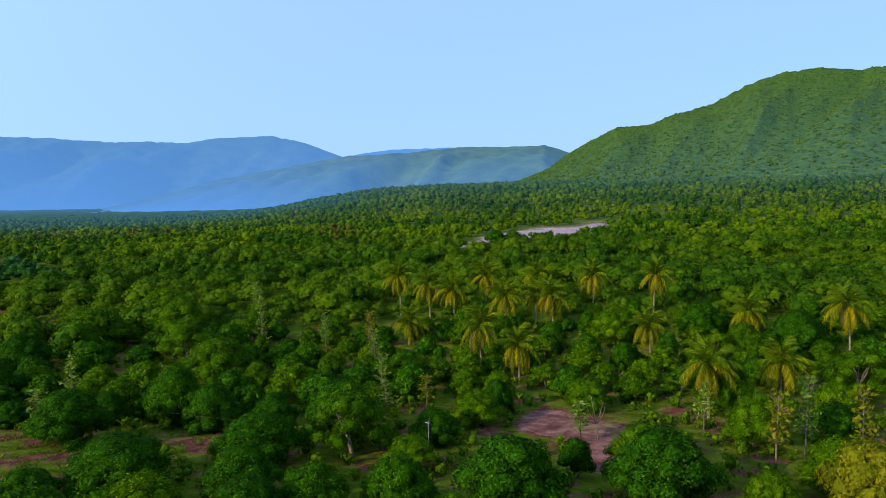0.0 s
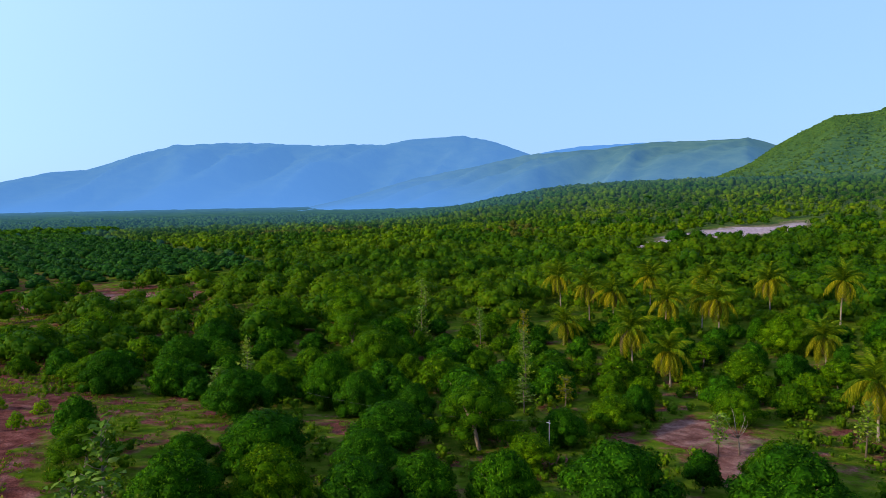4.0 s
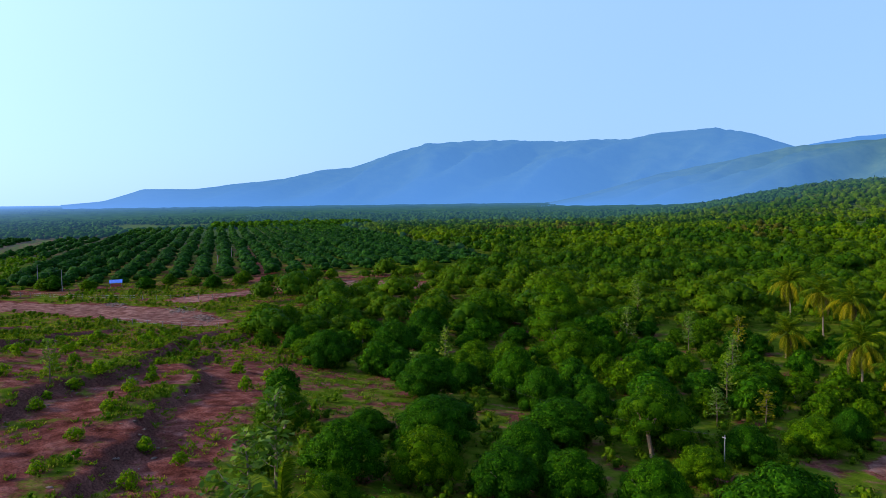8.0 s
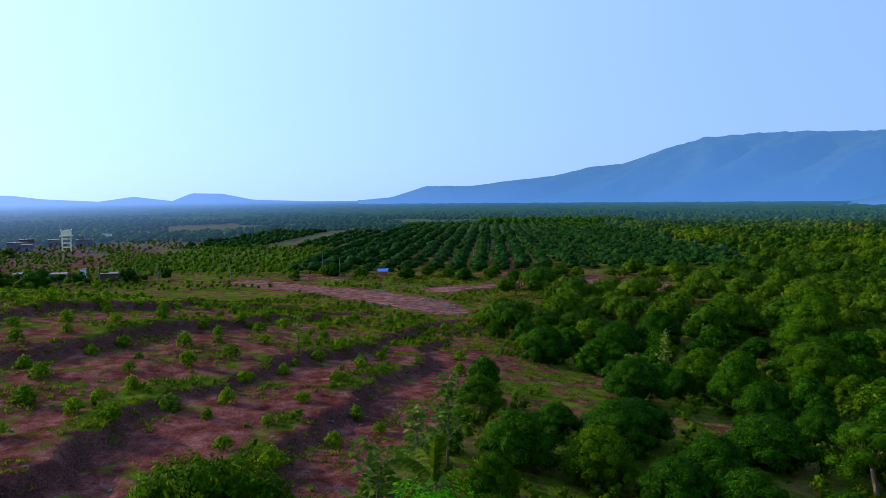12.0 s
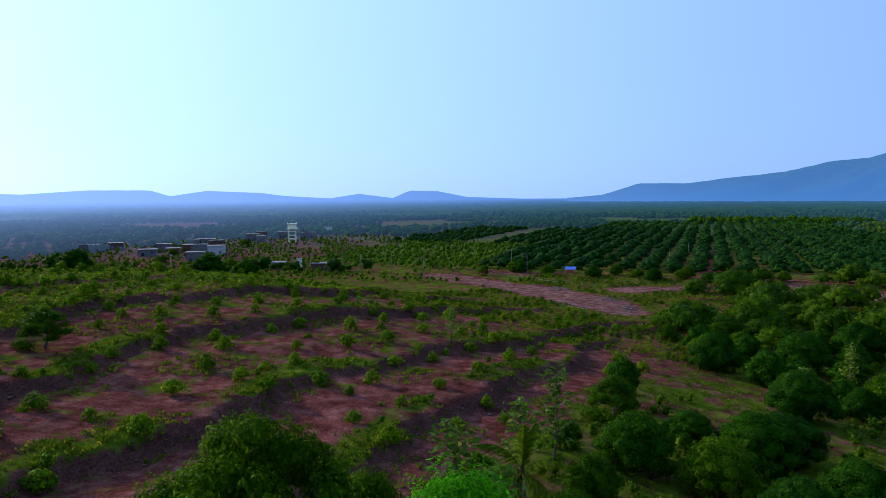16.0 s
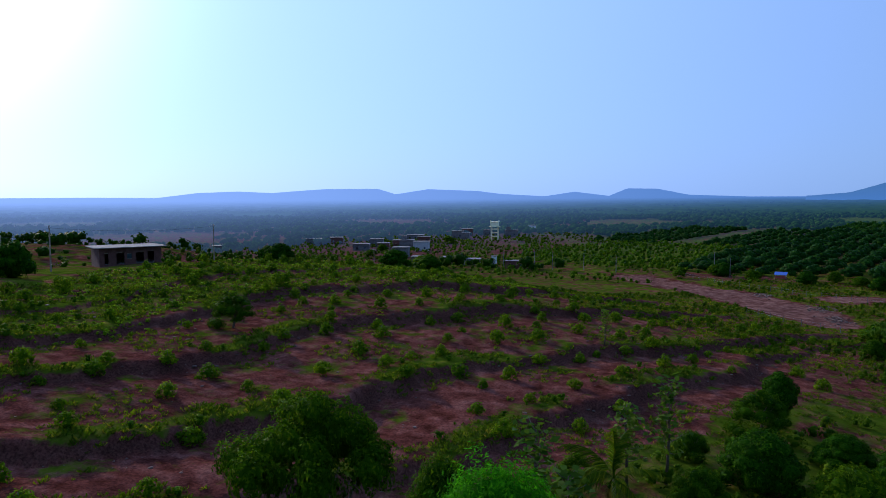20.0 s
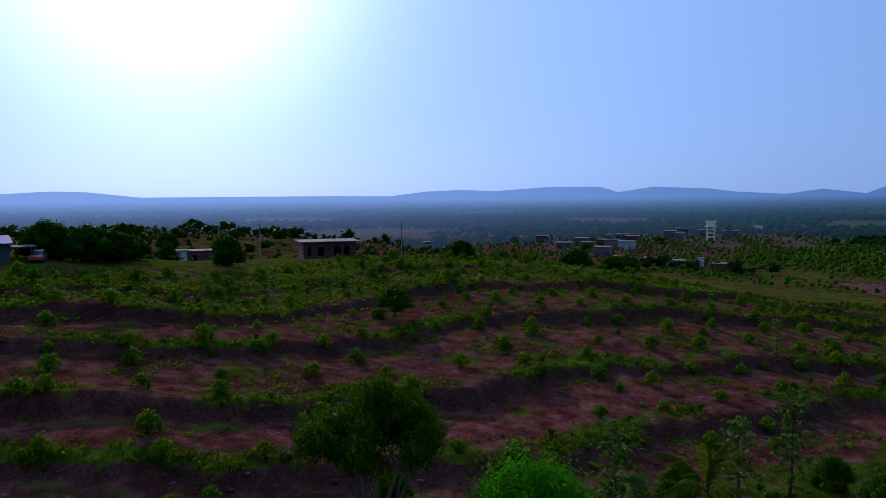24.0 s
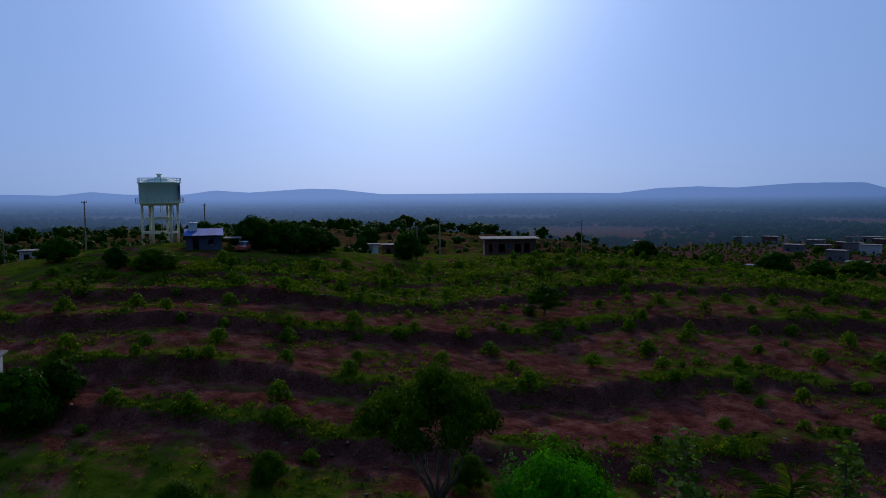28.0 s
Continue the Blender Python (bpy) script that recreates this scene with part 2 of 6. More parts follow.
M = {
    "ground": ground_material(),
    "mango": foliage("mango_leaves", (0.012, 0.055, 0.002), (0.036, 0.150, 0.004), (0.085, 0.23, 0.006), 0.3),
    "bright": foliage("bright_leaves", (0.030, 0.095, 0.002), (0.080, 0.205, 0.003), (0.165, 0.285, 0.006), 0.35),
    "yellow": foliage("yellow_leaves", (0.13, 0.15, 0.006), (0.26, 0.27, 0.010), (0.38, 0.34, 0.02), 0.35),
    "feather": foliage("feathery_leaves", (0.04, 0.24, 0.004), (0.08, 0.46, 0.007), (0.14, 0.58, 0.012), 0.5),
    "pale": foliage("pale_broad_leaves", (0.08, 0.17, 0.015), (0.165, 0.285, 0.035), (0.29, 0.39, 0.08), 0.35),
    "palm_green": foliage("green_palm_leaflets", (0.05, 0.11, 0.004), (0.115, 0.19, 0.006), (0.22, 0.26, 0.012), 0.35),
    "palm": foliage("palm_leaflets", (0.12, 0.15, 0.004), (0.27, 0.26, 0.008), (0.46, 0.39, 0.02), 0.38),
    "dry": foliage("dry_scrub", (0.10, 0.075, 0.03), (0.20, 0.15, 0.06), (0.30, 0.24, 0.10), 0.3),
    "scrub": foliage("scrub_leaves", (0.034, 0.09, 0.003), (0.085, 0.18, 0.005), (0.16, 0.25, 0.010), 0.3),
    "grass": foliage("grass_tufts", (0.06, 0.125, 0.006), (0.125, 0.215, 0.012), (0.26, 0.25, 0.045), 0.45),
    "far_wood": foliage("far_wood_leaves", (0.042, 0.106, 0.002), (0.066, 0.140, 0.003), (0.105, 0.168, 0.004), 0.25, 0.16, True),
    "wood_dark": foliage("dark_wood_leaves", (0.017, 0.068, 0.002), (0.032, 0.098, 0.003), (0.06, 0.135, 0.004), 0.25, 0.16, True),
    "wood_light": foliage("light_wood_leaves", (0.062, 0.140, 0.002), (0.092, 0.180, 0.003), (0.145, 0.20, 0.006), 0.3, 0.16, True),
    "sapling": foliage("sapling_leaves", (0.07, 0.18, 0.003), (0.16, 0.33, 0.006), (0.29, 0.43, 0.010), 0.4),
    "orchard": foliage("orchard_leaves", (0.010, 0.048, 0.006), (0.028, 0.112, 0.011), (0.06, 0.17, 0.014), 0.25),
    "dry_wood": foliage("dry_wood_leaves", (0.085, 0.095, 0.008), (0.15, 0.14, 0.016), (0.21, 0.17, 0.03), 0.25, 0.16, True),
    "weeds": foliage("lush_weeds", (0.13, 0.29, 0.006), (0.25, 0.48, 0.012), (0.40, 0.56, 0.03), 0.5),
    "bark": surface("bark", [(0.07, 0.05, 0.035), (0.16, 0.12, 0.085)], 3, 25, 0.9, 0.6),
    "palm_bark": surface("palm_bark", [(0.10, 0.075, 0.05), (0.22, 0.17, 0.12)], 3, 25, 0.9, 0.6),
    "rock": surface("rock", [(0.06, 0.032, 0.025), (0.16, 0.10, 0.08)], 1.5, 12, 0.9, 0.6),
    "concrete": surface("weathered_concrete", [(0.09, 0.088, 0.092), (0.18, 0.172, 0.175)], 0.8, 18, 0.95, 0.3),
    "plaster": surface("pale_plaster", [(0.36, 0.36, 0.38), (0.52, 0.52, 0.53)], 0.8, 18, 0.9, 0.2),
    "brick": surface("raw_brick_wall", [(0.09, 0.035, 0.03), (0.16, 0.07, 0.055)], 1.2, 20, 0.95, 0.4),
    "tank": surface("mint_painted_concrete", [(0.58, 0.80, 0.72), (0.66, 0.86, 0.78)], 0.4, 14, 0.7, 0.15),
    "cream": surface("cream_painted_concrete", [(0.74, 0.71, 0.46), (0.82, 0.79, 0.56)], 0.5, 14, 0.7, 0.15),
    "blue_roof": surface("blue_sheet_roof", [(0.012, 0.07, 0.34), (0.02, 0.11, 0.46)], 0.8, 10, 0.7, 0.1),
    "shed_wall": surface("blue_grey_wash", [(0.045, 0.05, 0.085), (0.08, 0.085, 0.13)], 0.8, 18, 0.9, 0.2),
    "white": surface("white_paint", [(0.66, 0.68, 0.72), (0.8, 0.8, 0.82)], 0.8, 18, 0.6, 0.1),
    "metal": surface("galvanised_steel", [(0.35, 0.36, 0.38), (0.5, 0.5, 0.52)], 2, 20, 0.5, 0.1, 0.6),
    "wood": surface("weathered_wood", [(0.2, 0.15, 0.11), (0.34, 0.27, 0.2)], 3, 25, 0.9, 0.4),
    "red": surface("red_paint", [(0.35, 0.05, 0.04), (0.45, 0.08, 0.06)], 2, 20, 0.4, 0.05),
    "glass": surface("window_glass", [(0.03, 0.05, 0.07), (0.05, 0.07, 0.1)], 2, 20, 0.1, 0.0),
    "rubber": surface("tyre_rubber", [(0.02, 0.02, 0.02), (0.03, 0.03, 0.03)], 4, 30, 0.85, 0.1),
}


# ---- helpers for meshes ----
def mesh_from(name, verts, faces, material, smooth_shade=False, normals=None):
    """verts: n x 3; faces: m x 3 or m x 4; normals: n x 3, the rounded form that the leaves of a crown follow."""
    verts, faces = np.asarray(verts, np.float32), np.asarray(faces, np.int32)
    me = bpy.data.meshes.new(name)
    k = faces.shape[1]
    me.vertices.add(len(verts))
    me.vertices.foreach_set("co", verts.ravel())
    me.loops.add(faces.size)
    me.loops.foreach_set("vertex_index", faces.ravel())
    me.polygons.add(len(faces))
    me.polygons.foreach_set("loop_start", np.arange(len(faces), dtype=np.int32) * k)
    me.polygons.foreach_set("loop_total", np.full(len(faces), k, np.int32))
    if smooth_shade or normals is not None:
        me.polygons.foreach_set("use_smooth", np.ones(len(faces), bool))
    me.update(calc_edges=True)
    if normals is not None:
        me.attributes.new("custom_normal", "FLOAT_VECTOR", "POINT").data.foreach_set("vector", np.asarray(normals, np.float32).ravel())
    me.materials.append(material)
    return me


def part(name, data, parent, label="", m=None):
    """Links a mesh (or a bmesh with its material) as one object under a thing or a part."""
    ob = new(name, data)
    ob.parent = parent
    if m is not None:
        ob.matrix_basis = m
    if label:
        ob["label"] = label
    return ob


def thing(name, x, y, z, turn=0.0, label="", category="", group="", kind=""):
    ob = new(name)
    ob.empty_display_size = 0.3
    ob.matrix_basis = pose(x, y, z, 0, 0, turn)
    return tagged(ob, label, category, group, kind)


class Build:
    """Boxes and tubes gathered into one mesh."""

    def __init__(self):
        self.v, self.f, self.n = [], [], 0

    def add(self, verts, faces):
        self.v.append(np.asarray(verts, float))
        self.f.append(np.asarray(faces, int) + self.n)
        self.n += len(verts)
        return self

    def box(self, x0, y0, z0, x1, y1, z1, bevel=0.0):
        b = bevel
        v = []
        for z, i in ((z0, b), (z0 + b, 0), (z1 - b, 0), (z1, b)) if b else ((z0, 0), (z1, 0)):
            v += [(x0 + i, y0 + i, z), (x1 - i, y0 + i, z), (x1 - i, y1 - i, z), (x0 + i, y1 - i, z)]
        k = len(v) // 4
        f = [(3, 2, 1, 0), tuple(range(4 * k - 4, 4 * k))]
        for j in range(k - 1):
            for i in range(4):
                a, c = 4 * j + i, 4 * j + (i + 1) % 4
                f.append((a, c, c + 4, a + 4))
        return self.add(v, f)

    def tube(self, points, radii, sides=8, cap=True):
        points = [Vector(p) for p in points]
        v, f = [], []
        for i, p in enumerate(points):
            d = (points[min(i + 1, len(points) - 1)] - points[max(i - 1, 0)]).normalized()
            a = d.orthogonal().normalized() if abs(d.z) < 0.98 else Vector((1, 0, 0))
            a = (a - d * a.dot(d)).normalized()
            b = d.cross(a)
            for s in range(sides):
                w = 2 * math.pi * s / sides
                v.append(p + (a * math.cos(w) + b * math.sin(w)) * radii[i])
        for i in range(len(points) - 1):
            for s in range(sides):
                q = (s + 1) % sides
                f.append((i * sides + s, i * sides + q, (i + 1) * sides + q, (i + 1) * sides + s))
        if cap:
            n = len(v)
            v += [points[0], points[-1]]
            e = (len(points) - 1) * sides
            for s in range(0, sides):
                q = (s + 1) % sides
                f.append((n, q, s, n))
                f.append((n + 1, e + s, e + q, n + 1))
        return self.add(v, f)

    def mesh(self, name, material, smooth_shade=False, weld=False):
        bm = bmesh.new()
        v = [bm.verts.new(p) for p in np.concatenate(self.v)]
        for f in np.concatenate(self.f):
            try:
                bm.faces.new([v[i] for i in dict.fromkeys(f.tolist())])
            except ValueError:
                pass
        if weld:
            bmesh.ops.remove_doubles(bm, verts=bm.verts[:], dist=0.001)
        me = bpy.data.meshes.new(name)
        bm.normal_update()
        bm.to_mesh(me)
        bm.free()
        if smooth_shade:
            me.polygons.foreach_set("use_smooth", np.ones(len(me.polygons), bool))
        me.materials.append(material)
        return me


def leaves(rng, pos, normal, length, width, droop=0.3):
    """Rhombic leaves: arrays of places and outward directions to verts and faces."""
    n = len(pos)
    t = rng.normal(size=(n, 3))
    t[:, 2] -= droop
    t -= normal * (t * normal).sum(1, keepdims=True)
    t /= np.linalg.norm(t, axis=1, keepdims=True) + 1e-9
    b = np.cross(normal, t)
    ln, wd = length * rng.uniform(0.6, 1.3, (n, 1)), width * rng.uniform(0.6, 1.3, (n, 1))
    v = np.stack([pos - t * ln * 0.5, pos - b * wd * 0.5 + normal * wd * 0.12, pos + t * ln * 0.5 - normal * ln * 0.15, pos + b * wd * 0.5 + normal * wd * 0.12], 1).reshape(-1, 3)
    return v, np.arange(4 * n).reshape(-1, 4)


def unit(rng, n, low=-1.0):
    z = rng.uniform(low, 1, n)
    a = rng.uniform(0, 2 * math.pi, n)
    r = np.sqrt(1 - z * z)
    return np.stack([r * np.cos(a), r * np.sin(a), z], 1)


def on_lobes(rng, lobes, count, low):
    """Places on the outside of a cluster of lobes, with the lobe and the direction of each."""
    area = lobes[:, 3] * (lobes[:, 3] + lobes[:, 4])
    pick = rng.choice(len(lobes), count * 3, p=area / area.sum())
    d = unit(rng, count * 3, low)
    size = np.stack([lobes[:, 3], lobes[:, 3], lobes[:, 4]], 1)
    pos = lobes[pick, :3] + d * size[pick]
    deep = np.full(len(pos), 9.0)
    for k in range(len(lobes)):
        q = np.linalg.norm((pos - lobes[k, :3]) / size[k], axis=1)
        deep = np.where(pick == k, deep, np.minimum(deep, q))
    keep = np.where(deep > 0.88)[0][:count]
    return pick[keep], d[keep], size[pick[keep]]


def crown_normals(pos, d, lobes, rng, loose):
    """Leaves face outward from their clump and from the whole crown."""
    mid = (lobes[:, :3].min(0) + lobes[:, :3].max(0)) / 2 - (0, 0, 0.25 * np.ptp(lobes[:, 2]))
    out = (pos - mid) / (np.ptp(lobes[:, :3], axis=0) / 2 + lobes[:, 3].mean())
    n = 0.62 * d + 0.38 * out / (np.linalg.norm(out, axis=1, keepdims=True) + 1e-6) + rng.normal(scale=loose, size=d.shape)
    return n / np.linalg.norm(n, axis=1, keepdims=True)


def crown_mesh(name, seed, lobes, count, length, width, material, droop=0.3, fill=0.75, ragged=0.12, loose=0.3):
    """A crown of leaves on many lobes, each lobe (x, y, z, rx, rz), with a leafy core inside."""
    rng = np.random.default_rng(seed)
    lobes = np.array(lobes)
    pick, d, scale = on_lobes(rng, lobes, count, -0.7)
    count = len(pick)
    lump = 1 + ragged * np.sin(d[:, 0] * 7 + pick) * np.cos(d[:, 1] * 6 + d[:, 2] * 5)
    pos = lobes[pick, :3] + d * scale * (lump * rng.uniform(0.84, 1.07, count))[:, None]
    nrm = d / scale + rng.normal(scale=0.3, size=d.shape) / scale.mean(1, keepdims=True)
    nrm[:, 2] += 0.25 / scale.mean(1)
    nrm /= np.linalg.norm(nrm, axis=1, keepdims=True)
    v, f = leaves(rng, pos, nrm, length, width, droop)
    n_out = np.repeat(crown_normals(pos, d, lobes, rng, loose), 4, axis=0)
    if fill:
        vs, fs, ns, n = [v], [f], [n_out], len(v)
        for x, y, z, rx, rz in lobes:
            k, rings = 8, 5
            ring, way = [], []
            for j in range(rings + 1):
                th = math.pi * j / rings
                for i in range(k):
                    w = 2 * math.pi * i / k
                    s = fill * rng.uniform(0.9, 1.08)
                    way.append((math.sin(th) * math.cos(w), math.sin(th) * math.sin(w), math.cos(th)))
                    ring.append((x + rx * s * way[-1][0], y + rx * s * way[-1][1], z + rz * s * way[-1][2]))
            q = [(n + j * k + i, n + (j + 1) * k + i, n + (j + 1) * k + (i + 1) % k, n + j * k + (i + 1) % k) for j in range(rings) for i in range(k)]
            vs.append(np.array(ring))
            ns.append(crown_normals(vs[-1], np.array(way), lobes, rng, 0.05))
            fs.append(np.array(q))
            n += len(ring)
        v, f, n_out = np.concatenate(vs), np.concatenate(fs), np.concatenate(ns)
    return mesh_from(name, v, f, material, True, n_out)


def dome_lobes(seed, wide, base, high, count=11, size=0.42):
    """Lobes that make a broad uneven dome of that radius between two heights."""
    rng = np.random.default_rng(seed)
    out = [(0, 0, (base + high) / 2 - 0.12 * (high - base), wide * 0.6, (high - base) * 0.38)]
    for i in range(count):
        a = 2 * math.pi * (i * 0.382 + rng.uniform(-0.06, 0.06))
        k = math.sqrt((i + 0.5) / count)
        r = wide * 0.78 * k * rng.uniform(0.85, 1.1)
        z = base + (high - base) * (0.68 - 0.42 * k * k * rng.uniform(0.7, 1.25))
        s = wide * size * rng.uniform(0.75, 1.15)
        out.append((r * math.cos(a), r * math.sin(a), z, s, s * rng.uniform(0.7, 0.9)))
    return out


def open_lobes(seed, wide, base, high, count, size):
    """Separate clumps at the ends of limbs, with gaps between."""
    rng = np.random.default_rng(seed)
    out = []
    for i in range(count):
        a, k = 2 * math.pi * i * 0.382 + rng.uniform(-0.3, 0.3), math.sqrt((i + 0.3) / count)
        s = wide * size * rng.uniform(0.7, 1.25)
        out.append((wide * 0.8 * k * math.cos(a), wide * 0.8 * k * math.sin(a), base + (high - base) * (0.85 - 0.55 * k * rng.uniform(0.5, 1.3)) - s * 0.4, s, s * rng.uniform(0.5, 0.75)))
    return out


def trunk_mesh(name, seed, high, radius, limbs, spread, material, fork=0.35):
    rng = np.random.default_rng(seed)
    b = Build()
    lean = rng.uniform(-0.06, 0.06, 2) * high
    top = (lean[0], lean[1], high * fork)
    b.tube([(0, 0, -0.4), (0, 0, 0.1), (lean[0] * 0.5, lean[1] * 0.5, high * fork * 0.5), top], [radius * 1.5, radius * 1.15, radius, radius * 0.85], 7)
    for i in range(limbs):
        a = 2 * math.pi * (i + rng.uniform(-0.25, 0.25)) / limbs
        k = spread * rng.uniform(0.5, 0.8)
        end = (lean[0] + k * math.cos(a), lean[1] + k * math.sin(a), high * rng.uniform(0.56, 0.72))
        mid = (lean[0] + 0.5 * k * math.cos(a + 0.3), lean[1] + 0.5 * k * math.sin(a + 0.3), high * (fork + 0.16))
        b.tube([(top[0], top[1], top[2] - 0.15), mid, end], [radius * 0.62, radius * 0.42, radius * 0.12], 5)
    return b.mesh(name, material, True)




# ---- shape of the land ----
HILLS = [(0, -75, 16.5), (-75, -75, 9.1), (-40, -30, -1.8), (20, -20, 8.1), (-90, -10, 7.7), (-130, -60, 5.2), (-40, 30, 2.8), (20, 40, -1.2), (-100, 60, -2.1), (-40, 110, -2.2), (-200, 0, -0.5), (40, 110, 0.3)]


def smooth(a, b, x):
    s = np.clip((x - a) / (b - a), 0, 1)
    return s * s * (3 - 2 * s)


def open_land(x, y):
    """The wide land: a plain that climbs slowly, with a rise to the north-east."""
    r = np.hypot(x - 15, y - 25)
    side = 1 / (1 + np.exp(-np.clip((x + 0.55 * y + 60) / 60, -30, 30)))
    rise = 0.02 * np.clip(y - 120, 0, 900) + 24 * smooth(430, 800, y)
    return -6 + 0.0047 * r + side * rise


def steps(x, y):
    """Along and across the terraces, with the bend near the hilltop."""
    u, v = -0.87 * x + 0.5 * y, -0.5 * x - 0.87 * y
    v = v + np.clip(v, 0, 60) * 0.018 * np.clip(32 - u, 0, 60)
    return u, v + 1.6 * np.sin(u * 0.09) + 1.0 * np.sin(u * 0.23 + 1) + 0.5 * np.sin(u * 0.71 + v * 0.1) + 0.3 * np.sin(u * 1.7)


SCARPS = ((2.5, 1.4), (18.5, 1.7), (40.0, 1.5), (58.0, 1.5), (75.0, 0.5))


def edge(c, u):
    """The foot of a terrace edge along the slope; the lowest one swings back to the west."""
    return c + (c < 5) * (3.5 * smooth(48, 68, u) + 5.5 * smooth(72, 100, u))



def in_field(x, y):
    u, v = steps(x, y)
    return smooth(-45, -25, u) * (1 - smooth(132, 150, u)) * smooth(-7, -1, v) * (1 - smooth(88, 100, v))


def land(x, y):
    x, y = np.asarray(x, float), np.asarray(y, float)
    z = open_land(x, y)
    for a, b, h in HILLS:
        z = z + h * np.exp(-((x - a) ** 2 + (y - b) ** 2) / 3025)
    u, v = steps(x, y)
    saw = 0 * z
    for k, (c, h) in enumerate(SCARPS):
        w = 9.0
        d = v - edge(c, u)
        saw = saw + h * (0.78 + 0.3 * np.sin(u * 0.10 + 2 * c) * np.sin(u * 0.043 + c)) * (smooth(-0.9, 0.9, d) - 0.5 * (1 + np.clip(d / w, -1, 1)))
    z = z + in_field(x, y) * saw
    back = np.clip(-80 - y, 0, None)
    table = open_land(x, y) + 15.0 - 14.5 * smooth(70, 430, back + 0.4 * np.clip(x - 60, 0, None))
    table = table - 18 * smooth(-105, -230, x)
    z = z + smooth(-76, -112, y) * np.clip(table - z, 0, None)
    z = z + 0.25 * np.sin(x * 0.21 + 1.3 * np.sin(y * 0.13)) * np.sin(y * 0.19 + x * 0.05) * np.exp(-np.hypot(x + 20, y) / 250)
    return z
# ---- end of land ----


# ---- the ground: one sheet to the horizon ----
def spaced(lo, hi, step, reach_lo, reach_hi, grow=1.075):
    mid = list(np.arange(lo, hi + step, step))
    s, left = step, []
    x = lo
    while x > reach_lo:
        s *= grow
        x -= s
        left.append(x)
    s, right = step, []
    x = mid[-1]
    while x < reach_hi:
        s *= grow
        x += s
        right.append(x)
    return np.array(left[::-1] + mid + right)


def dirt_yard(x, y):
    """The bare graded yard beside the orchards, with its spur to the north."""
    def strip(ax, ay, bx, by, w):
        dx, dy = bx - ax, by - ay
        t = np.clip(((x - ax) * dx + (y - ay) * dy) / (dx * dx + dy * dy), 0, 1)
        return 1 - smooth(w * 0.75, w * 1.1, np.hypot(x - ax - t * dx, y - ay - t * dy))
    a = np.maximum(strip(-222, 4, -186, 32, 7.5), np.maximum(strip(-186, 34, -156, 52, 9.5), strip(-160, 50, -146, 55, 7)))
    b = np.maximum(strip(-184, 62, -194, 112, 5.5), np.maximum(strip(-188, 114, -172, 126, 10), strip(-192, 112, -176, 112, 6)))
    return np.maximum(a, b)


def sand_patch(x, y):
    q = np.hypot((x + 86 - 0.15 * (y - 420)) / 24, (y - 408) / 88) + 0.18 * np.sin(x * 0.13) + 0.15 * np.sin(y * 0.11 + 1)
    return 1 - smooth(0.75, 1.05, q)


def red_patch(x, y):
    q = np.hypot((x + 9 + 0.4 * (y - 88)) / 6, (y - 88) / 11) + 0.2 * np.sin(x * 0.5) + 0.15 * np.sin(y * 0.4)
    return 1 - smooth(0.7, 1.1, q)


def town(x, y):
    """Bare soil round the houses and the tower."""
    q = np.hypot((x + 300) / 150, (y + 105 + 0.25 * (x + 300)) / 62)
    q = np.minimum(q, np.hypot((x + 20) / 45, (y + 88) / 20))
    return 1 - smooth(0.75, 1.1, np.minimum(q, np.hypot((x + 130) / 60, (y + 75) / 30)))


def clearing(x, y):
    q = np.minimum(np.hypot((x + 74) / 17, (y - 56 - 0.1 * (x + 74)) / 6.5), np.hypot((x + 52) / 8, (y - 53) / 8))
    q = np.minimum(q, np.hypot((x + 47) / 7, (y - 68) / 5))
    return 1 - smooth(0.8, 1.1, q)


def broken(u, v, c):
    """Gaps in the grass along a terrace edge."""
    return smooth(-0.7, 0.25, np.sin(u * 0.17 + c) + 0.7 * np.sin(u * 0.43 + v * 0.3 + 2 * c) + 0.4 * np.sin(v * 0.8 - u * 0.21))


gx, gy = spaced(-135, 45, 0.62, -4700, 4700), spaced(-80, 75, 0.62, -4700, 4700)
X, Y = np.meshgrid(gx, gy)
Z = land(X, Y)
U, V = steps(X, Y)
FIELD = in_field(X, Y)
AL, AC = (X + 240) * -0.958 + (Y - 45) * 0.286, (X + 240) * 0.286 + (Y - 45) * 0.958
scarp = 0 * X
strip_grass = 0 * X
for c, h in SCARPS:
    d = V - edge(c, U)
    scarp = np.maximum(scarp, smooth(-1.6, -0.7, d) * (1 - smooth(0.2, 0.9, d)))
    strip_grass = np.maximum(strip_grass, smooth(0.1, 0.9, d) * (1 - smooth(2.5, 6, d)) * broken(U, V, c))
rough = np.sin(X * 1.9 + 2 * np.sin(Y * 0.9)) * np.sin(Y * 2.3 + np.sin(X * 1.1)) * 0.16 + np.sin(X * 4.7 + Y) * np.sin(Y * 4.1 - X * 1.3) * 0.07
Z = Z + FIELD * rough * (0.35 + 1.1 * scarp)
aisle = smooth(-30, -15, AL) * (1 - smooth(250, 300, AL)) * (1 - smooth(1.8, 3.4, np.abs(AC - 57))) + 0.6 * smooth(-22, -14, AL) * (1 - smooth(-10, -4, AL)) * smooth(-30, -20, AC) * (1 - smooth(140, 150, AC))
lane = smooth(30, 44, U) * (1 - smooth(136, 150, U)) * (1 - smooth(1.8, 3.2, np.abs(V - edge(2.5, U) + 5.2)))
track = FIELD * (1 - smooth(1.6, 3.4, np.abs(V - 9.5 - 4 * smooth(60, 100, U))))
upper = smooth(60, 66, V)
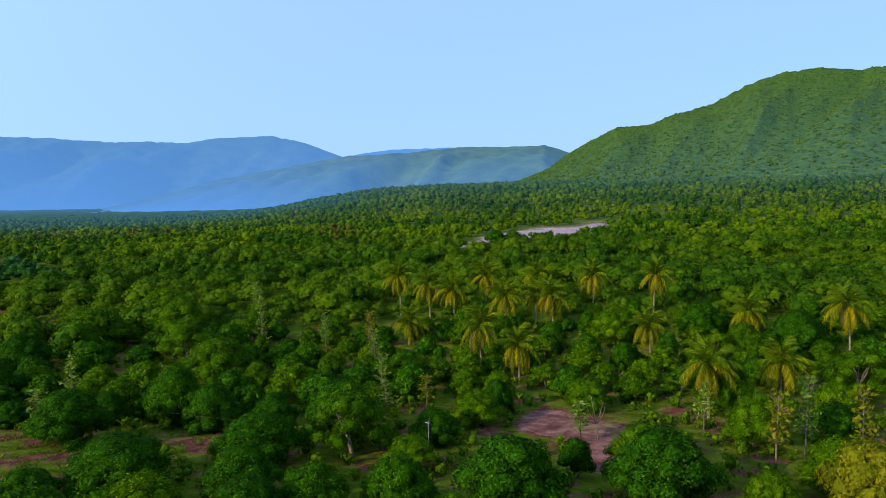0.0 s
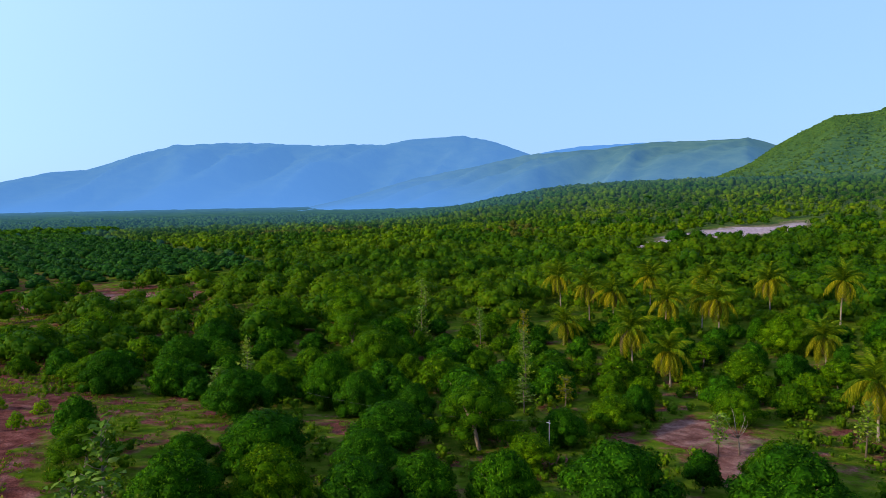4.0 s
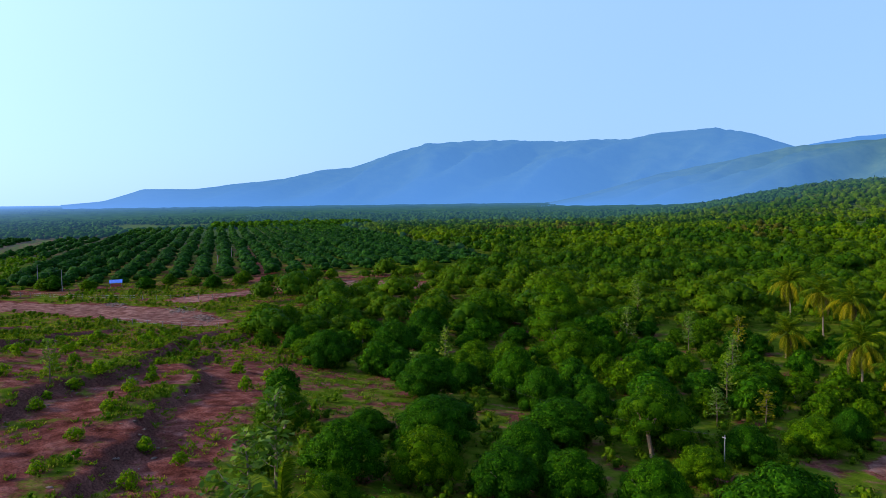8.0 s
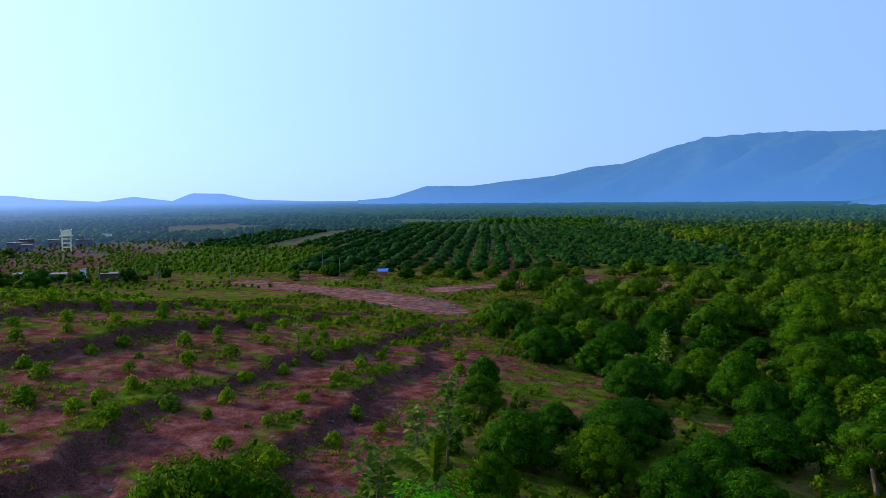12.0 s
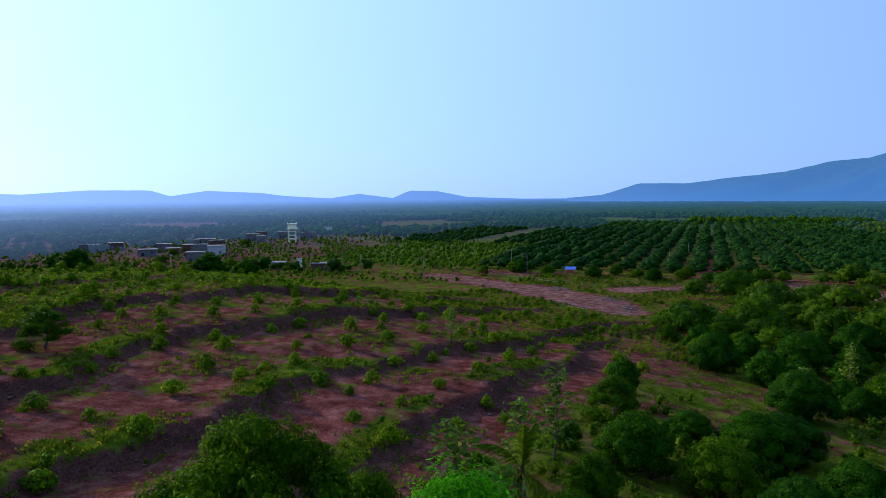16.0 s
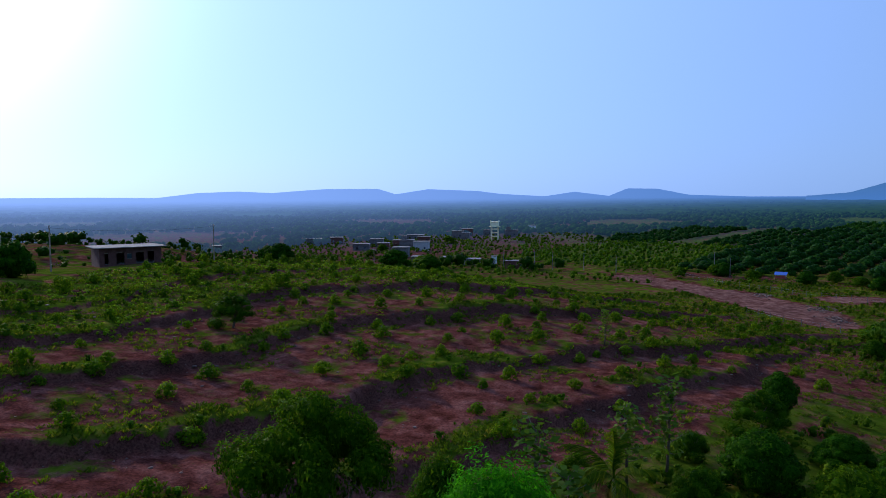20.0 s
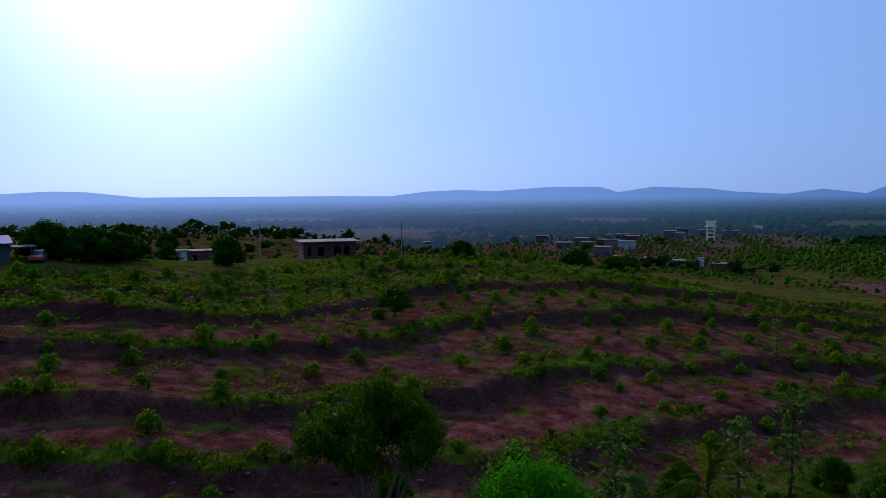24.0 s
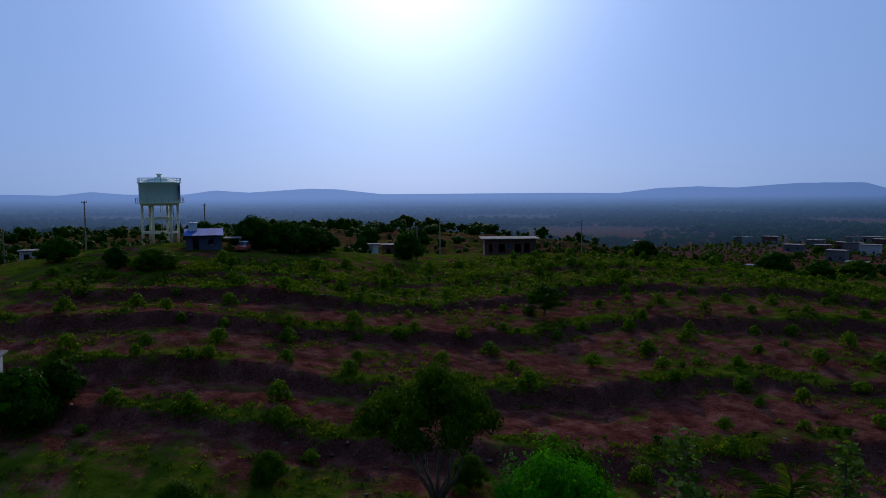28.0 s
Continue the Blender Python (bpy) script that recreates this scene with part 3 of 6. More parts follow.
grass = FIELD * (0.17 + 0.42 * strip_grass + 0.22 * upper - 0.25 * track) + (1 - FIELD) * (0.45 - 0.06 * smooth(-90, -150, X) + 0.25 * smooth(125, 160, Y))
grass = grass - 0.35 * scarp * FIELD - 0.16 * smooth(-84, -100, Y) * smooth(-420, -300, Y)
grass = grass + 0.12 * smooth(-6, 4, AL) * (1 - smooth(105, 118, AL)) * smooth(-110, -100, AC) * (1 - smooth(-34, -26, AC))
grass = grass - 0.15 * town(X, Y) * (1 + 0.8 * np.sin(X * 0.11 + 2 * np.sin(Y * 0.05)) * np.sin(Y * 0.13 + X * 0.04)) - 0.6 * dirt_yard(X, Y) - 0.35 * red_patch(X, Y) - 0.12 * clearing(X, Y) - 0.75 * lane - 0.45 * aisle
sand = 0.20 * lane + 0.25 * aisle + 0.65 * dirt_yard(X, Y) + 1.0 * sand_patch(X, Y) + 0.75 * red_patch(X, Y) + 0.22 * track
ny, nx = X.shape
idx = np.arange(ny * nx).reshape(ny, nx)
quads = np.stack([idx[:-1, :-1], idx[:-1, 1:], idx[1:, 1:], idx[1:, :-1]], -1).reshape(-1, 4)
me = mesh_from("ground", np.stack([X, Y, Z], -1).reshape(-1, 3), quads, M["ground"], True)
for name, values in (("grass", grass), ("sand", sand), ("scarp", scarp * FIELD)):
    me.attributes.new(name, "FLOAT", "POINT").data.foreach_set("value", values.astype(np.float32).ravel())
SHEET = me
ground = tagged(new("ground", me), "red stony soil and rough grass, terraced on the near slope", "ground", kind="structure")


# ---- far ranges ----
def paint_haze(me, x, y, haze_mix):
    """Sets how much painted haze each place of a far mesh gets, and how near the sun's side it is."""
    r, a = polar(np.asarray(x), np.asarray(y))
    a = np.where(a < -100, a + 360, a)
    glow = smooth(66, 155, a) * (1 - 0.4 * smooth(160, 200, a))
    haze_mix = 1 - (1 - np.asarray(haze_mix)) ** (1 + 6.5 * glow)
    for name, values in (("haze_mix", haze_mix), ("glow", glow)):
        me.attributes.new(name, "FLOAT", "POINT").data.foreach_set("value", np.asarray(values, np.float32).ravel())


# share of painted haze in a far surface, by its way off
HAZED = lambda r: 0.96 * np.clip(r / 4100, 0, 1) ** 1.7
# painted haze for the woods, from 420 m outward
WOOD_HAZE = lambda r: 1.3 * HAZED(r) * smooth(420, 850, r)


def polar(x, y):
    return np.hypot(x - 15, y - 25), np.degrees(np.arctan2(-(x - 15), y - 25))


def mountain(name, crest, r_front, r_crest, material, label, haze_mix, lift, rough=0.12, step=0.3, foot=8.0, seed=0.0, bulge=1.3, veil=0.0):
    """A range round the plain: crest gives bearing and height angle from the middle of the place."""
    az = np.arange(crest[-1][0], crest[0][0] + step, step)
    el = np.interp(az, [a for a, _ in crest][::-1], [e for _, e in crest][::-1])
    top = 22 + r_crest * np.tan(np.radians(el))
    s = np.concatenate([np.linspace(0, 1, 34), [1.15, 1.4]])
    verts, low = [], []
    for a, h in zip(az, top):
        ca, sa = math.cos(radians(a)), -math.sin(radians(a))
        for q in s:
            r = r_front + (r_crest - r_front) * q
            x, y = 15 + r * sa, 25 + r * ca
            k = min(q, 1.0)
            ridge = 1 - abs(noise.noise(Vector((a * 0.16 + seed + 1.7 * q, q * 0.8, seed)))) * 2
            spur = 1 - abs(noise.noise(Vector((a * 0.4 + 2.6 * q, q * 1.2, seed + 4)))) * 2
            fine = noise.fractal(Vector((x * 0.012, y * 0.012, seed)), 0.9, 2.0, 5)
            body = k ** bulge
            z = foot + (h - foot) * (body + rough * (4 * (ridge - 0.4) + 1.5 * (spur - 0.4)) * k * (1 - k) + 0.25 * rough * fine * k * (1.05 - k))
            if q > 1:
                z = foot + (h - foot) * (1 - (q - 1) * 1.6)
            z += (h - foot) * 0.02 * noise.noise(Vector((a * 2.3, seed, 0))) * k
            verts.append((x, y, z if q > 0 else foot - 25))
            # more painted haze at the foot and at wider bearings
            low.append(haze_mix + lift * (1 - k) ** 1.5 + veil * smooth(18, 46, a))
    k = len(s)
    i = np.arange(len(az) * k).reshape(len(az), k)
    f = np.stack([i[:-1, :-1], i[:-1, 1:], i[1:, 1:], i[1:, :-1]], -1).reshape(-1, 4)
    me = mesh_from(name, verts, f, material, True)
    v = np.array(verts)
    paint_haze(me, v[:, 0], v[:, 1], np.clip(low, 0, 1))
    return tagged(new(name, me), label, "mountain", kind="structure")


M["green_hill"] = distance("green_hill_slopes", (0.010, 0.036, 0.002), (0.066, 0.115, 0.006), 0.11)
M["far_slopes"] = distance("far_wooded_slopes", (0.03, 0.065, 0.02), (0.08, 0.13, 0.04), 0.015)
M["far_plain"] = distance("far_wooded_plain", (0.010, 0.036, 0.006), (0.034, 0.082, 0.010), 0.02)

GREEN = ((17.5, 0.9), (15.9, 1.3), (13.2, 2.35), (11.4, 3.64), (9.7, 4.56), (7.7, 5.5), (5.4, 5.54), (3.8, 6.18), (0.9, 6.87), (-1.8, 8.19), (-4.0, 8.81), (-6.5, 8.96), (-8.9, 8.57), (-10.5, 8.71), (-18, 9.5), (-30, 7.5), (-45, 3))
MIDDLE = ((52, -1.2), (45, 0.2), (38.9, 1.84), (34.7, 2.6), (29.4, 3.6), (24.9, 3.79), (20.4, 4.18), (18.6, 4.2), (13.2, 4.22), (11.4, 3.64), (9.2, 2.71), (4, 2))
FAR = ((84, 0.0), (81.5, 0.22), (80.6, 0.49), (78.7, 1.1), (75.1, 1.08), (71.8, 1.49), (68.4, 1.83), (65.7, 2.48), (63.1, 2.69), (59.9, 3.78), (57.2, 4.52), (52.7, 4.77), (45.9, 4.54), (43.3, 4.64), (41.2, 4.58), (39.1, 4.97), (35.0, 5.18), (32.3, 4.64), (29.7, 3.62), (27.9, 2.87), (24, 1.5))
FAINT = ((31, 3.0), (29.4, 3.46), (28.5, 3.68), (25.4, 4.11), (22.2, 4.16), (19.0, 4.25), (15.9, 4.06), (10, 3))
LOW = ((180, 0.1), (176, 0.0), (173.9, 0.25), (171.7, 0.05), (167.4, 0.03), (165.3, 0.34), (162.8, 0.16), (158.1, 0.45), (155.9, 0.39), (152.3, -0.02), (137.8, 0.02), (133.4, -0.02), (130.5, 0.35), (127.6, 0.46), (124.9, 0.34), (122.2, 0.55), (120.6, 0.65), (116.6, 0.65), (115.2, 0.21), (112.6, 0.62), (108.5, 0.45), (106.7, 0.21), (103.2, 0.02), (100.9, 0.37), (98.2, 0.03), (96.8, 0.62), (94.5, 0.56), (92.3, 0.1), (88, -0.05))
# numbers after each label: painted haze at the crest, more at the foot
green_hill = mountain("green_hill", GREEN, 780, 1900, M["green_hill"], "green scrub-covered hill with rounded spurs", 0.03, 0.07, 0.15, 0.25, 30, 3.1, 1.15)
mountain("middle_hill", MIDDLE, 1700, 2600, M["far_slopes"], "green wooded hill range in painted haze", 0.25, 0.34, 0.34, 0.3, 5, 7.7, 1.3, 0.45)
mountain("far_range", FAR, 2500, 3700, M["far_slopes"], "long flat-topped mountain range in painted blue haze", 0.70, 0.24, 0.30, 0.35, 12, 11.3)
mountain("faint_range", FAINT, 3500, 4200, M["far_slopes"], "faint mountain ridge in painted blue haze", 0.94, 0.04, 0.08, 0.4, 12, 5.2)
mountain("low_range", LOW, 4100, 4400, M["far_slopes"], "low flat-topped hills faint in painted haze", 0.985, 0.015, 0.05, 0.3, 12, 9.4)

# paint the haze into the ground sheet, from 250 m outward
paint_haze(SHEET, X.ravel(), Y.ravel(), (HAZED(np.hypot(X - 15, Y - 25)) * smooth(250, 500, np.hypot(X - 15, Y - 25))).ravel())

# the plain beyond, wooded, its haze painted in as emission
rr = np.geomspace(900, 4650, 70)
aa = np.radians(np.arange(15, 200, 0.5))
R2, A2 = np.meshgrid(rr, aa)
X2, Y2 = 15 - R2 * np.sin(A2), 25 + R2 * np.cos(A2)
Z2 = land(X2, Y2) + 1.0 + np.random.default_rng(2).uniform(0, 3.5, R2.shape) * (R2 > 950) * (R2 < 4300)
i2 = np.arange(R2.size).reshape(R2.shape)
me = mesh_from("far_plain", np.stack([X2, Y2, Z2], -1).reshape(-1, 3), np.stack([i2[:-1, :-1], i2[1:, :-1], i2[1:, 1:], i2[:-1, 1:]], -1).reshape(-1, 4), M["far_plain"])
paint_haze(me, X2.ravel(), Y2.ravel(), HAZED(R2).ravel())
tagged(new("far_plain", me), "wide wooded plain fading into painted blue haze", "plain", kind="structure")


# ---- trees far off, as woods ----
def template(seed, count, wide, base, high, size, lobes=5, cores=6, sides=5, fill=0.86, rings=2):
    """One tree of a wood: the corners of its leaf quads, and the crown's rounded normals."""
    rng = np.random.default_rng(seed)
    lo = np.array(dome_lobes(seed, wide, base, high, lobes, 0.46))
    pick, d, sc = on_lobes(rng, lo, count, -0.45)
    pos = lo[pick, :3] + d * sc * rng.uniform(0.9, 1.05, (len(d), 1))
    nrm = d + rng.normal(scale=0.3, size=d.shape) + (0, 0, 0.2)
    nrm /= np.linalg.norm(nrm, axis=1, keepdims=True)
    v = [leaves(rng, pos, nrm, size, size * 0.62, 0.2)[0]]
    n = [np.repeat(crown_normals(pos, d, lo, rng, 0.42), 4, axis=0)]
    for x, y, z, rx, rz in lo[:cores]:
        way = []
        for j in range(rings):
            t0, t1 = 0.05 + 2.1 * j / rings, 0.05 + 2.1 * (j + 1) / rings
            for i in range(sides):
                a, b = 2 * math.pi * i / sides, 2 * math.pi * (i + 1) / sides
                way += [(math.sin(t) * math.cos(w), math.sin(t) * math.sin(w), math.cos(t)) for t, w in ((t0, a), (t1, a), (t1, b), (t0, b))]
        way = np.array(way)
        v.append(np.array((x, y, z)) + way * (rx, rx, rz) * fill)
        n.append(crown_normals(v[-1], way, lo, rng, 0.0))
    return np.concatenate(v), np.concatenate(n)


def wood(name, places, sizes, templates, material, label, seed, haze_mix=None, squash=1.0):
    """Many trees as one mass: places n x 2."""
    rng = np.random.default_rng(seed)
    n = len(places)
    z = land(places[:, 0], places[:, 1])
    kind = rng.integers(0, len(templates), n)
    turn = rng.uniform(0, 2 * math.pi, n)
    out, way = [], []
    for k, (t, m) in enumerate(templates):
        w = np.where(kind == k)[0]
        c, s = np.cos(turn[w])[:, None], np.sin(turn[w])[:, None]
        q = sizes[w][:, None]
        px = (t[None, :, 0] * c - t[None, :, 1] * s) * q + places[w, 0][:, None]
        py = (t[None, :, 0] * s + t[None, :, 1] * c) * q + places[w, 1][:, None]
        pz = t[None, :, 2] * q * squash * rng.uniform(0.85, 1.2, (len(w), 1)) + z[w][:, None]
        out.append(np.stack([px, py, pz], -1).reshape(-1, 3))
        if m is not None:
            way.append(np.stack([m[None, :, 0] * c - m[None, :, 1] * s, m[None, :, 0] * s + m[None, :, 1] * c, m[None, :, 2] + 0 * c], -1).reshape(-1, 3))
    v = np.concatenate(out)
    me = mesh_from(name, v, np.arange(len(v)).reshape(-1, 4), material, False, np.concatenate(way) if way else None)
    if haze_mix is not None:
        paint_haze(me, v[:, 0], v[:, 1], haze_mix(polar(v[:, 0], v[:, 1])[0]))
    return tagged(new(name, me), label, "trees", kind="stuff")


def scatter(rng, x0, x1, y0, y1, gap, keep):
    """Jittered grid of places kept by a test."""
    a, b = np.meshgrid(np.arange(x0, x1, gap), np.arange(y0, y1, gap))
    p = np.stack([a.ravel(), b.ravel()], 1) + rng.uniform(-0.45, 0.45, (a.size, 2)) * gap
    return p[keep(p[:, 0], p[:, 1])]


def wooded(x, y):
    """The unbroken woods north of the terraces and yard."""
    u, v = steps(x, y)
    edge = -8 + 13 * smooth(100, 130, u) + 0.2 * np.clip(u - 130, 0, None)
    along, across = (x + 240) * -0.958 + (y - 45) * 0.286, (x + 240) * 0.286 + (y - 45) * 0.958
    orchard = (along > -18) & (across < 158) & (along < 480)
    return (v < edge) & (sand_patch(x, y) < 0.1) & (dirt_yard(x, y) < 0.1) & ~orchard


rng = np.random.default_rng(4)
MID_T = [template(i, 235, 3.6, -0.2, 5.6, 0.6, 15, 12, 5, 0.7) for i in range(6)]
FAR_T = [template(20 + i, 30, 3.5, 0.0, 4.8, 1.1, 5, 3, 5, 0.8) for i in range(5)]


def ring(lo, hi, az0, az1):
    def test(x, y):
        r, a = polar(x, y)
        return (r > lo) & (r < hi) & (a > az0) & (a < az1)
    return test


near_ring, mid_ring, far_ring = ring(0, 138, -20, 100), ring(138, 330, -16, 95), ring(330, 1150, -14, 92)
def mixed(x, y):
    """Which of three kinds of wood grows at a place, by patches."""
    q = np.sin(x * 0.043 + 1.7 * np.sin(y * 0.021)) + np.sin(y * 0.051 + 1.1 * np.sin(x * 0.029)) + np.random.default_rng(8).normal(scale=0.75, size=len(x))
    return np.where(q > 0.7, 2, np.where(q < -0.6, 0, 1))


KINDS = (("wood_dark", "dark green woodland"), ("far_wood", "green scrub woodland with uneven crowns"), ("wood_light", "light green woodland"))
SPOT_T = [template(160 + i, 4, 3.4, 0.0, 4.6, 1.9, 2, 1, 5, 1.12) for i in range(5)]
PALM_BELT = lambda x, y: np.hypot((x + 28) / 50, (y - 148) / 30) < 1
p = scatter(rng, -420, 140, 40, 380, 5.6, lambda x, y: mid_ring(x, y) & wooded(x, y) & (rng.uniform(size=len(x)) < 0.82))
size = rng.uniform(0.5, 1.05, len(p)) + 0.5 * (rng.uniform(size=len(p)) > 0.82)
size = np.where(PALM_BELT(p[:, 0], p[:, 1]), size * 0.8, size)
kind = mixed(p[:, 0], p[:, 1])
for k, (key, label) in enumerate(KINDS):
    wood("woodland", p[kind == k], size[kind == k], MID_T, M[key], label + " beyond the palms", 1 + 30 * k)
p = scatter(rng, -1150, 330, 40, 1150, 7.6, lambda x, y: far_ring(x, y) & wooded(x, y) & (rng.uniform(size=len(x)) < 0.9))
size = rng.uniform(0.75, 1.35, len(p)) + 0.4 * (rng.uniform(size=len(p)) > 0.93)
kind = mixed(p[:, 0], p[:, 1])
far_r, far_a = polar(p[:, 0], p[:, 1])
last = far_r > 620
kind = np.where((far_r < 560) & (far_a > 30) & (np.sin(p[:, 0] * 0.027) + np.sin(p[:, 1] * 0.033 + 1) > 0.7) & (rng.uniform(size=len(p)) < 0.55), 3, kind)
hazy = (far_r > 720) & (far_a > 29)
kind[hazy] = 9
# the farthest wood on the plain, with haze painted into its colour
wood("hazy_woodland", p[hazy], size[hazy], SPOT_T, M["far_plain"], "dark woodland on the plain fading into painted haze", 95, lambda r: 0.02 + 1.2 * HAZED(r))
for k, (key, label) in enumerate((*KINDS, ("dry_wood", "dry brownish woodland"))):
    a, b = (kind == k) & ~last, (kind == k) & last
    # far crowns take painted haze by their way off
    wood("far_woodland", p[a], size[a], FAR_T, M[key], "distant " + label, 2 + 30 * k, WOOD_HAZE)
    wood("farthest_woodland", p[b], size[b] * 1.1, SPOT_T, M["far_wood" if k else "wood_dark"], "farthest " + label + " in thin painted haze", 3 + 30 * k, WOOD_HAZE)


# scrub on the near hill's slope
hv = np.array([v.co for v in green_hill.data.vertices])
hr = np.random.default_rng(77)
n_az = len(hv) // 36
pi, pj = hr.integers(0, n_az - 1, 13000), hr.integers(1, 33, 13000)
f1, f2 = hr.uniform(size=(13000, 1)), hr.uniform(size=(13000, 1))
spots = hv[pi * 36 + pj] * (1 - f1) * (1 - f2) + hv[pi * 36 + pj + 1] * f1 * (1 - f2) + hv[(pi + 1) * 36 + pj] * (1 - f1) * f2 + hv[(pi + 1) * 36 + pj + 1] * f1 * f2
hs = hr.uniform(0.4, 1.15, 13000) + 0.5 * (hr.uniform(size=13000) > 0.94)
ht = hr.uniform(0, 6.3, 13000)
v = []
hn = []
for k, (t, m) in enumerate(SPOT_T):
    w = np.arange(k, 13000, 5)
    ca, sa = np.cos(ht[w])[:, None], np.sin(ht[w])[:, None]
    q = hs[w][:, None]
    v.append(np.stack([(t[None, :, 0] * ca - t[None, :, 1] * sa) * q + spots[w, 0][:, None], (t[None, :, 0] * sa + t[None, :, 1] * ca) * q + spots[w, 1][:, None], t[None, :, 2] * q * 0.8 + spots[w, 2][:, None] - 0.8], -1).reshape(-1, 3))
    hn.append(np.stack([m[None, :, 0] * ca - m[None, :, 1] * sa, m[None, :, 0] * sa + m[None, :, 1] * ca, m[None, :, 2] + 0 * ca], -1).reshape(-1, 3))
v = np.concatenate(v)
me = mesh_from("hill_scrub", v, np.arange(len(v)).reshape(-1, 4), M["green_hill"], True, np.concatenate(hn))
# the scrub carries the slope's slight painted haze too
paint_haze(me, v[:, 0], v[:, 1], 0.03 + 0 * v[:, 0])
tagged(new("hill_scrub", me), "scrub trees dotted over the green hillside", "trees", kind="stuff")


# ---- orchards and belts on the plain to the west ----
ROW_D, ROW_N = np.array((-0.958, 0.286)), np.array((0.286, 0.958))


def rows(rng, along, across, gap_a, gap_b, start, keep):
    a, b = np.meshgrid(np.arange(*along, gap_a), np.arange(*across, gap_b))
    p = np.array(start) + a.reshape(-1, 1) * ROW_D + b.reshape(-1, 1) * ROW_N + rng.normal(scale=0.7, size=(a.size, 2))
    return p[keep(a.ravel(), b.ravel()) & (rng.uniform(size=a.size) > 0.09)]


BELT_T = [template(140 + i, 30, 3.4, 0.0, 4.6, 0.9, 5, 4) for i in range(6)]
ROUND_T = [template(120 + i, 80, 3.3, -0.3, 4.6, 0.7, 7, 8, 5, 0.88, 3) for i in range(5)]
SMALL_T = [template(130 + i, 22, 1.4, 0.2, 2.3, 0.5, 4, 2) for i in range(5)]
p = rows(rng, (-8, 300), (-24.7, 150), 6.2, 8.6, (-240, 45), lambda a, b: a > -6 + 0.12 * (b + 28))
wood("mango_orchard", p, rng.uniform(0.66, 1.2, len(p)), ROUND_T, M["orchard"], "mango orchard planted in straight rows", 11, None, 0.92)
p = rows(rng, (0, 118), (-105, -30), 4.6, 6.4, (-232, 45), lambda a, b: (b < -36) | (a < 60))
wood("young_orchard", p, rng.uniform(0.85, 1.5, len(p)), SMALL_T, M["bright"], "young fruit trees in rows", 12)
p = rows(rng, (120, 300), (-120, -34), 7.0, 9.0, (-240, 45), lambda a, b: np.sin(b * 0.11) > -0.7)
wood("mango_orchard", p, rng.uniform(0.65, 0.95, len(p)), ROUND_T, M["orchard"], "mango orchard beside the village", 13, None, 0.92)


def west_belt(x, y):
    r, a = polar(x, y)
    a = np.where(a < -100, a + 360, a)
    along, across = (x + 240) * ROW_D[0] + (y - 45) * ROW_D[1], (x + 240) * ROW_N[0] + (y - 45) * ROW_N[1]
    orchard = (along > -25) & (along < 305 + 120 * (across > -30)) & (across > -125) & (across < 155)
    belts = np.sin(x * 0.021 + 1.5 * np.sin(y * 0.008)) + 0.8 * np.sin(y * 0.027 + 0.5 * np.sin(x * 0.012)) + 0.5 * np.sin((x + y) * 0.05)
    u, v = steps(x, y)
    margin = (u > 95) & (u < 215) & (v > -12) & (v < 70)
    return (a > 55) & (a < 192) & ~margin & ~orchard & ~wooded(x, y) & (in_field(x, y) < 0.02) & (town(x, y) < 0.35 * np.random.default_rng(3).uniform(size=len(x))) & (dirt_yard(x, y) < 0.1) & (belts > -0.8) & ((y > -85) | (x < -170) | (r > 330) | (np.random.default_rng(6).uniform(size=len(x)) < 0.22)) & ~((r < 245) & (a < 136))


p = scatter(rng, -520, 120, -480, 330, 7.4, lambda x, y: west_belt(x, y) & ring(105, 480, 0, 400)(x, y) | west_belt(x, y) & ring(105, 480, -200, 0)(x, y))
near = polar(p[:, 0], p[:, 1])[0] < 270
wood("tree_belts", p[near], rng.uniform(0.5, 1.25, near.sum()), BELT_T, M["wood_dark"], "belts of dark trees between fields", 14)
# belts past 270 m have haze painted in as emission, thicker farther out
wood("hazy_tree_belts", p[~near], rng.uniform(0.4, 1.0, (~near).sum()) + 0.4 * (rng.uniform(size=(~near).sum()) > 0.88), BELT_T, M["far_plain"], "belts of dark trees in thin painted haze", 24, HAZED)
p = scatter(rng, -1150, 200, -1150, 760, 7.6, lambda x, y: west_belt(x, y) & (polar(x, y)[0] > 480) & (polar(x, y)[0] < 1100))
wood("far_tree_belts", p, rng.uniform(0.6, 1.5, len(p)), SPOT_T, M["far_plain"], "belts of trees fading into painted haze", 15, HAZED, 0.8)
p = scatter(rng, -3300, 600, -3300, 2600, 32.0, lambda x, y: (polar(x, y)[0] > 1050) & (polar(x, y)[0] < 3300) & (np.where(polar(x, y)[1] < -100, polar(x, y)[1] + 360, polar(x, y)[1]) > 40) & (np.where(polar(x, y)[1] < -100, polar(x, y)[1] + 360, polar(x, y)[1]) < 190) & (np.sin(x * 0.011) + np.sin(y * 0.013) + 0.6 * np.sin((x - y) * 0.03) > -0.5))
wood("horizon_trees", p, rng.uniform(0.8, 2.0, len(p)), SPOT_T, M["far_plain"], "far trees and hedges in painted blue haze", 16, HAZED, 0.55)
p = rows(rng, (300, 425), (-24.7, 150), 6.2, 8.6, (-240, 45), lambda a, b: a > 0)
wood("far_orchard", p, rng.uniform(0.75, 1.0, len(p)), BELT_T, M["orchard"], "far rows of the mango orchard", 19)
p = rows(rng, (430, 480), (40, 190), 7.0, 8.0, (-240, 45), lambda a, b: a > 0)
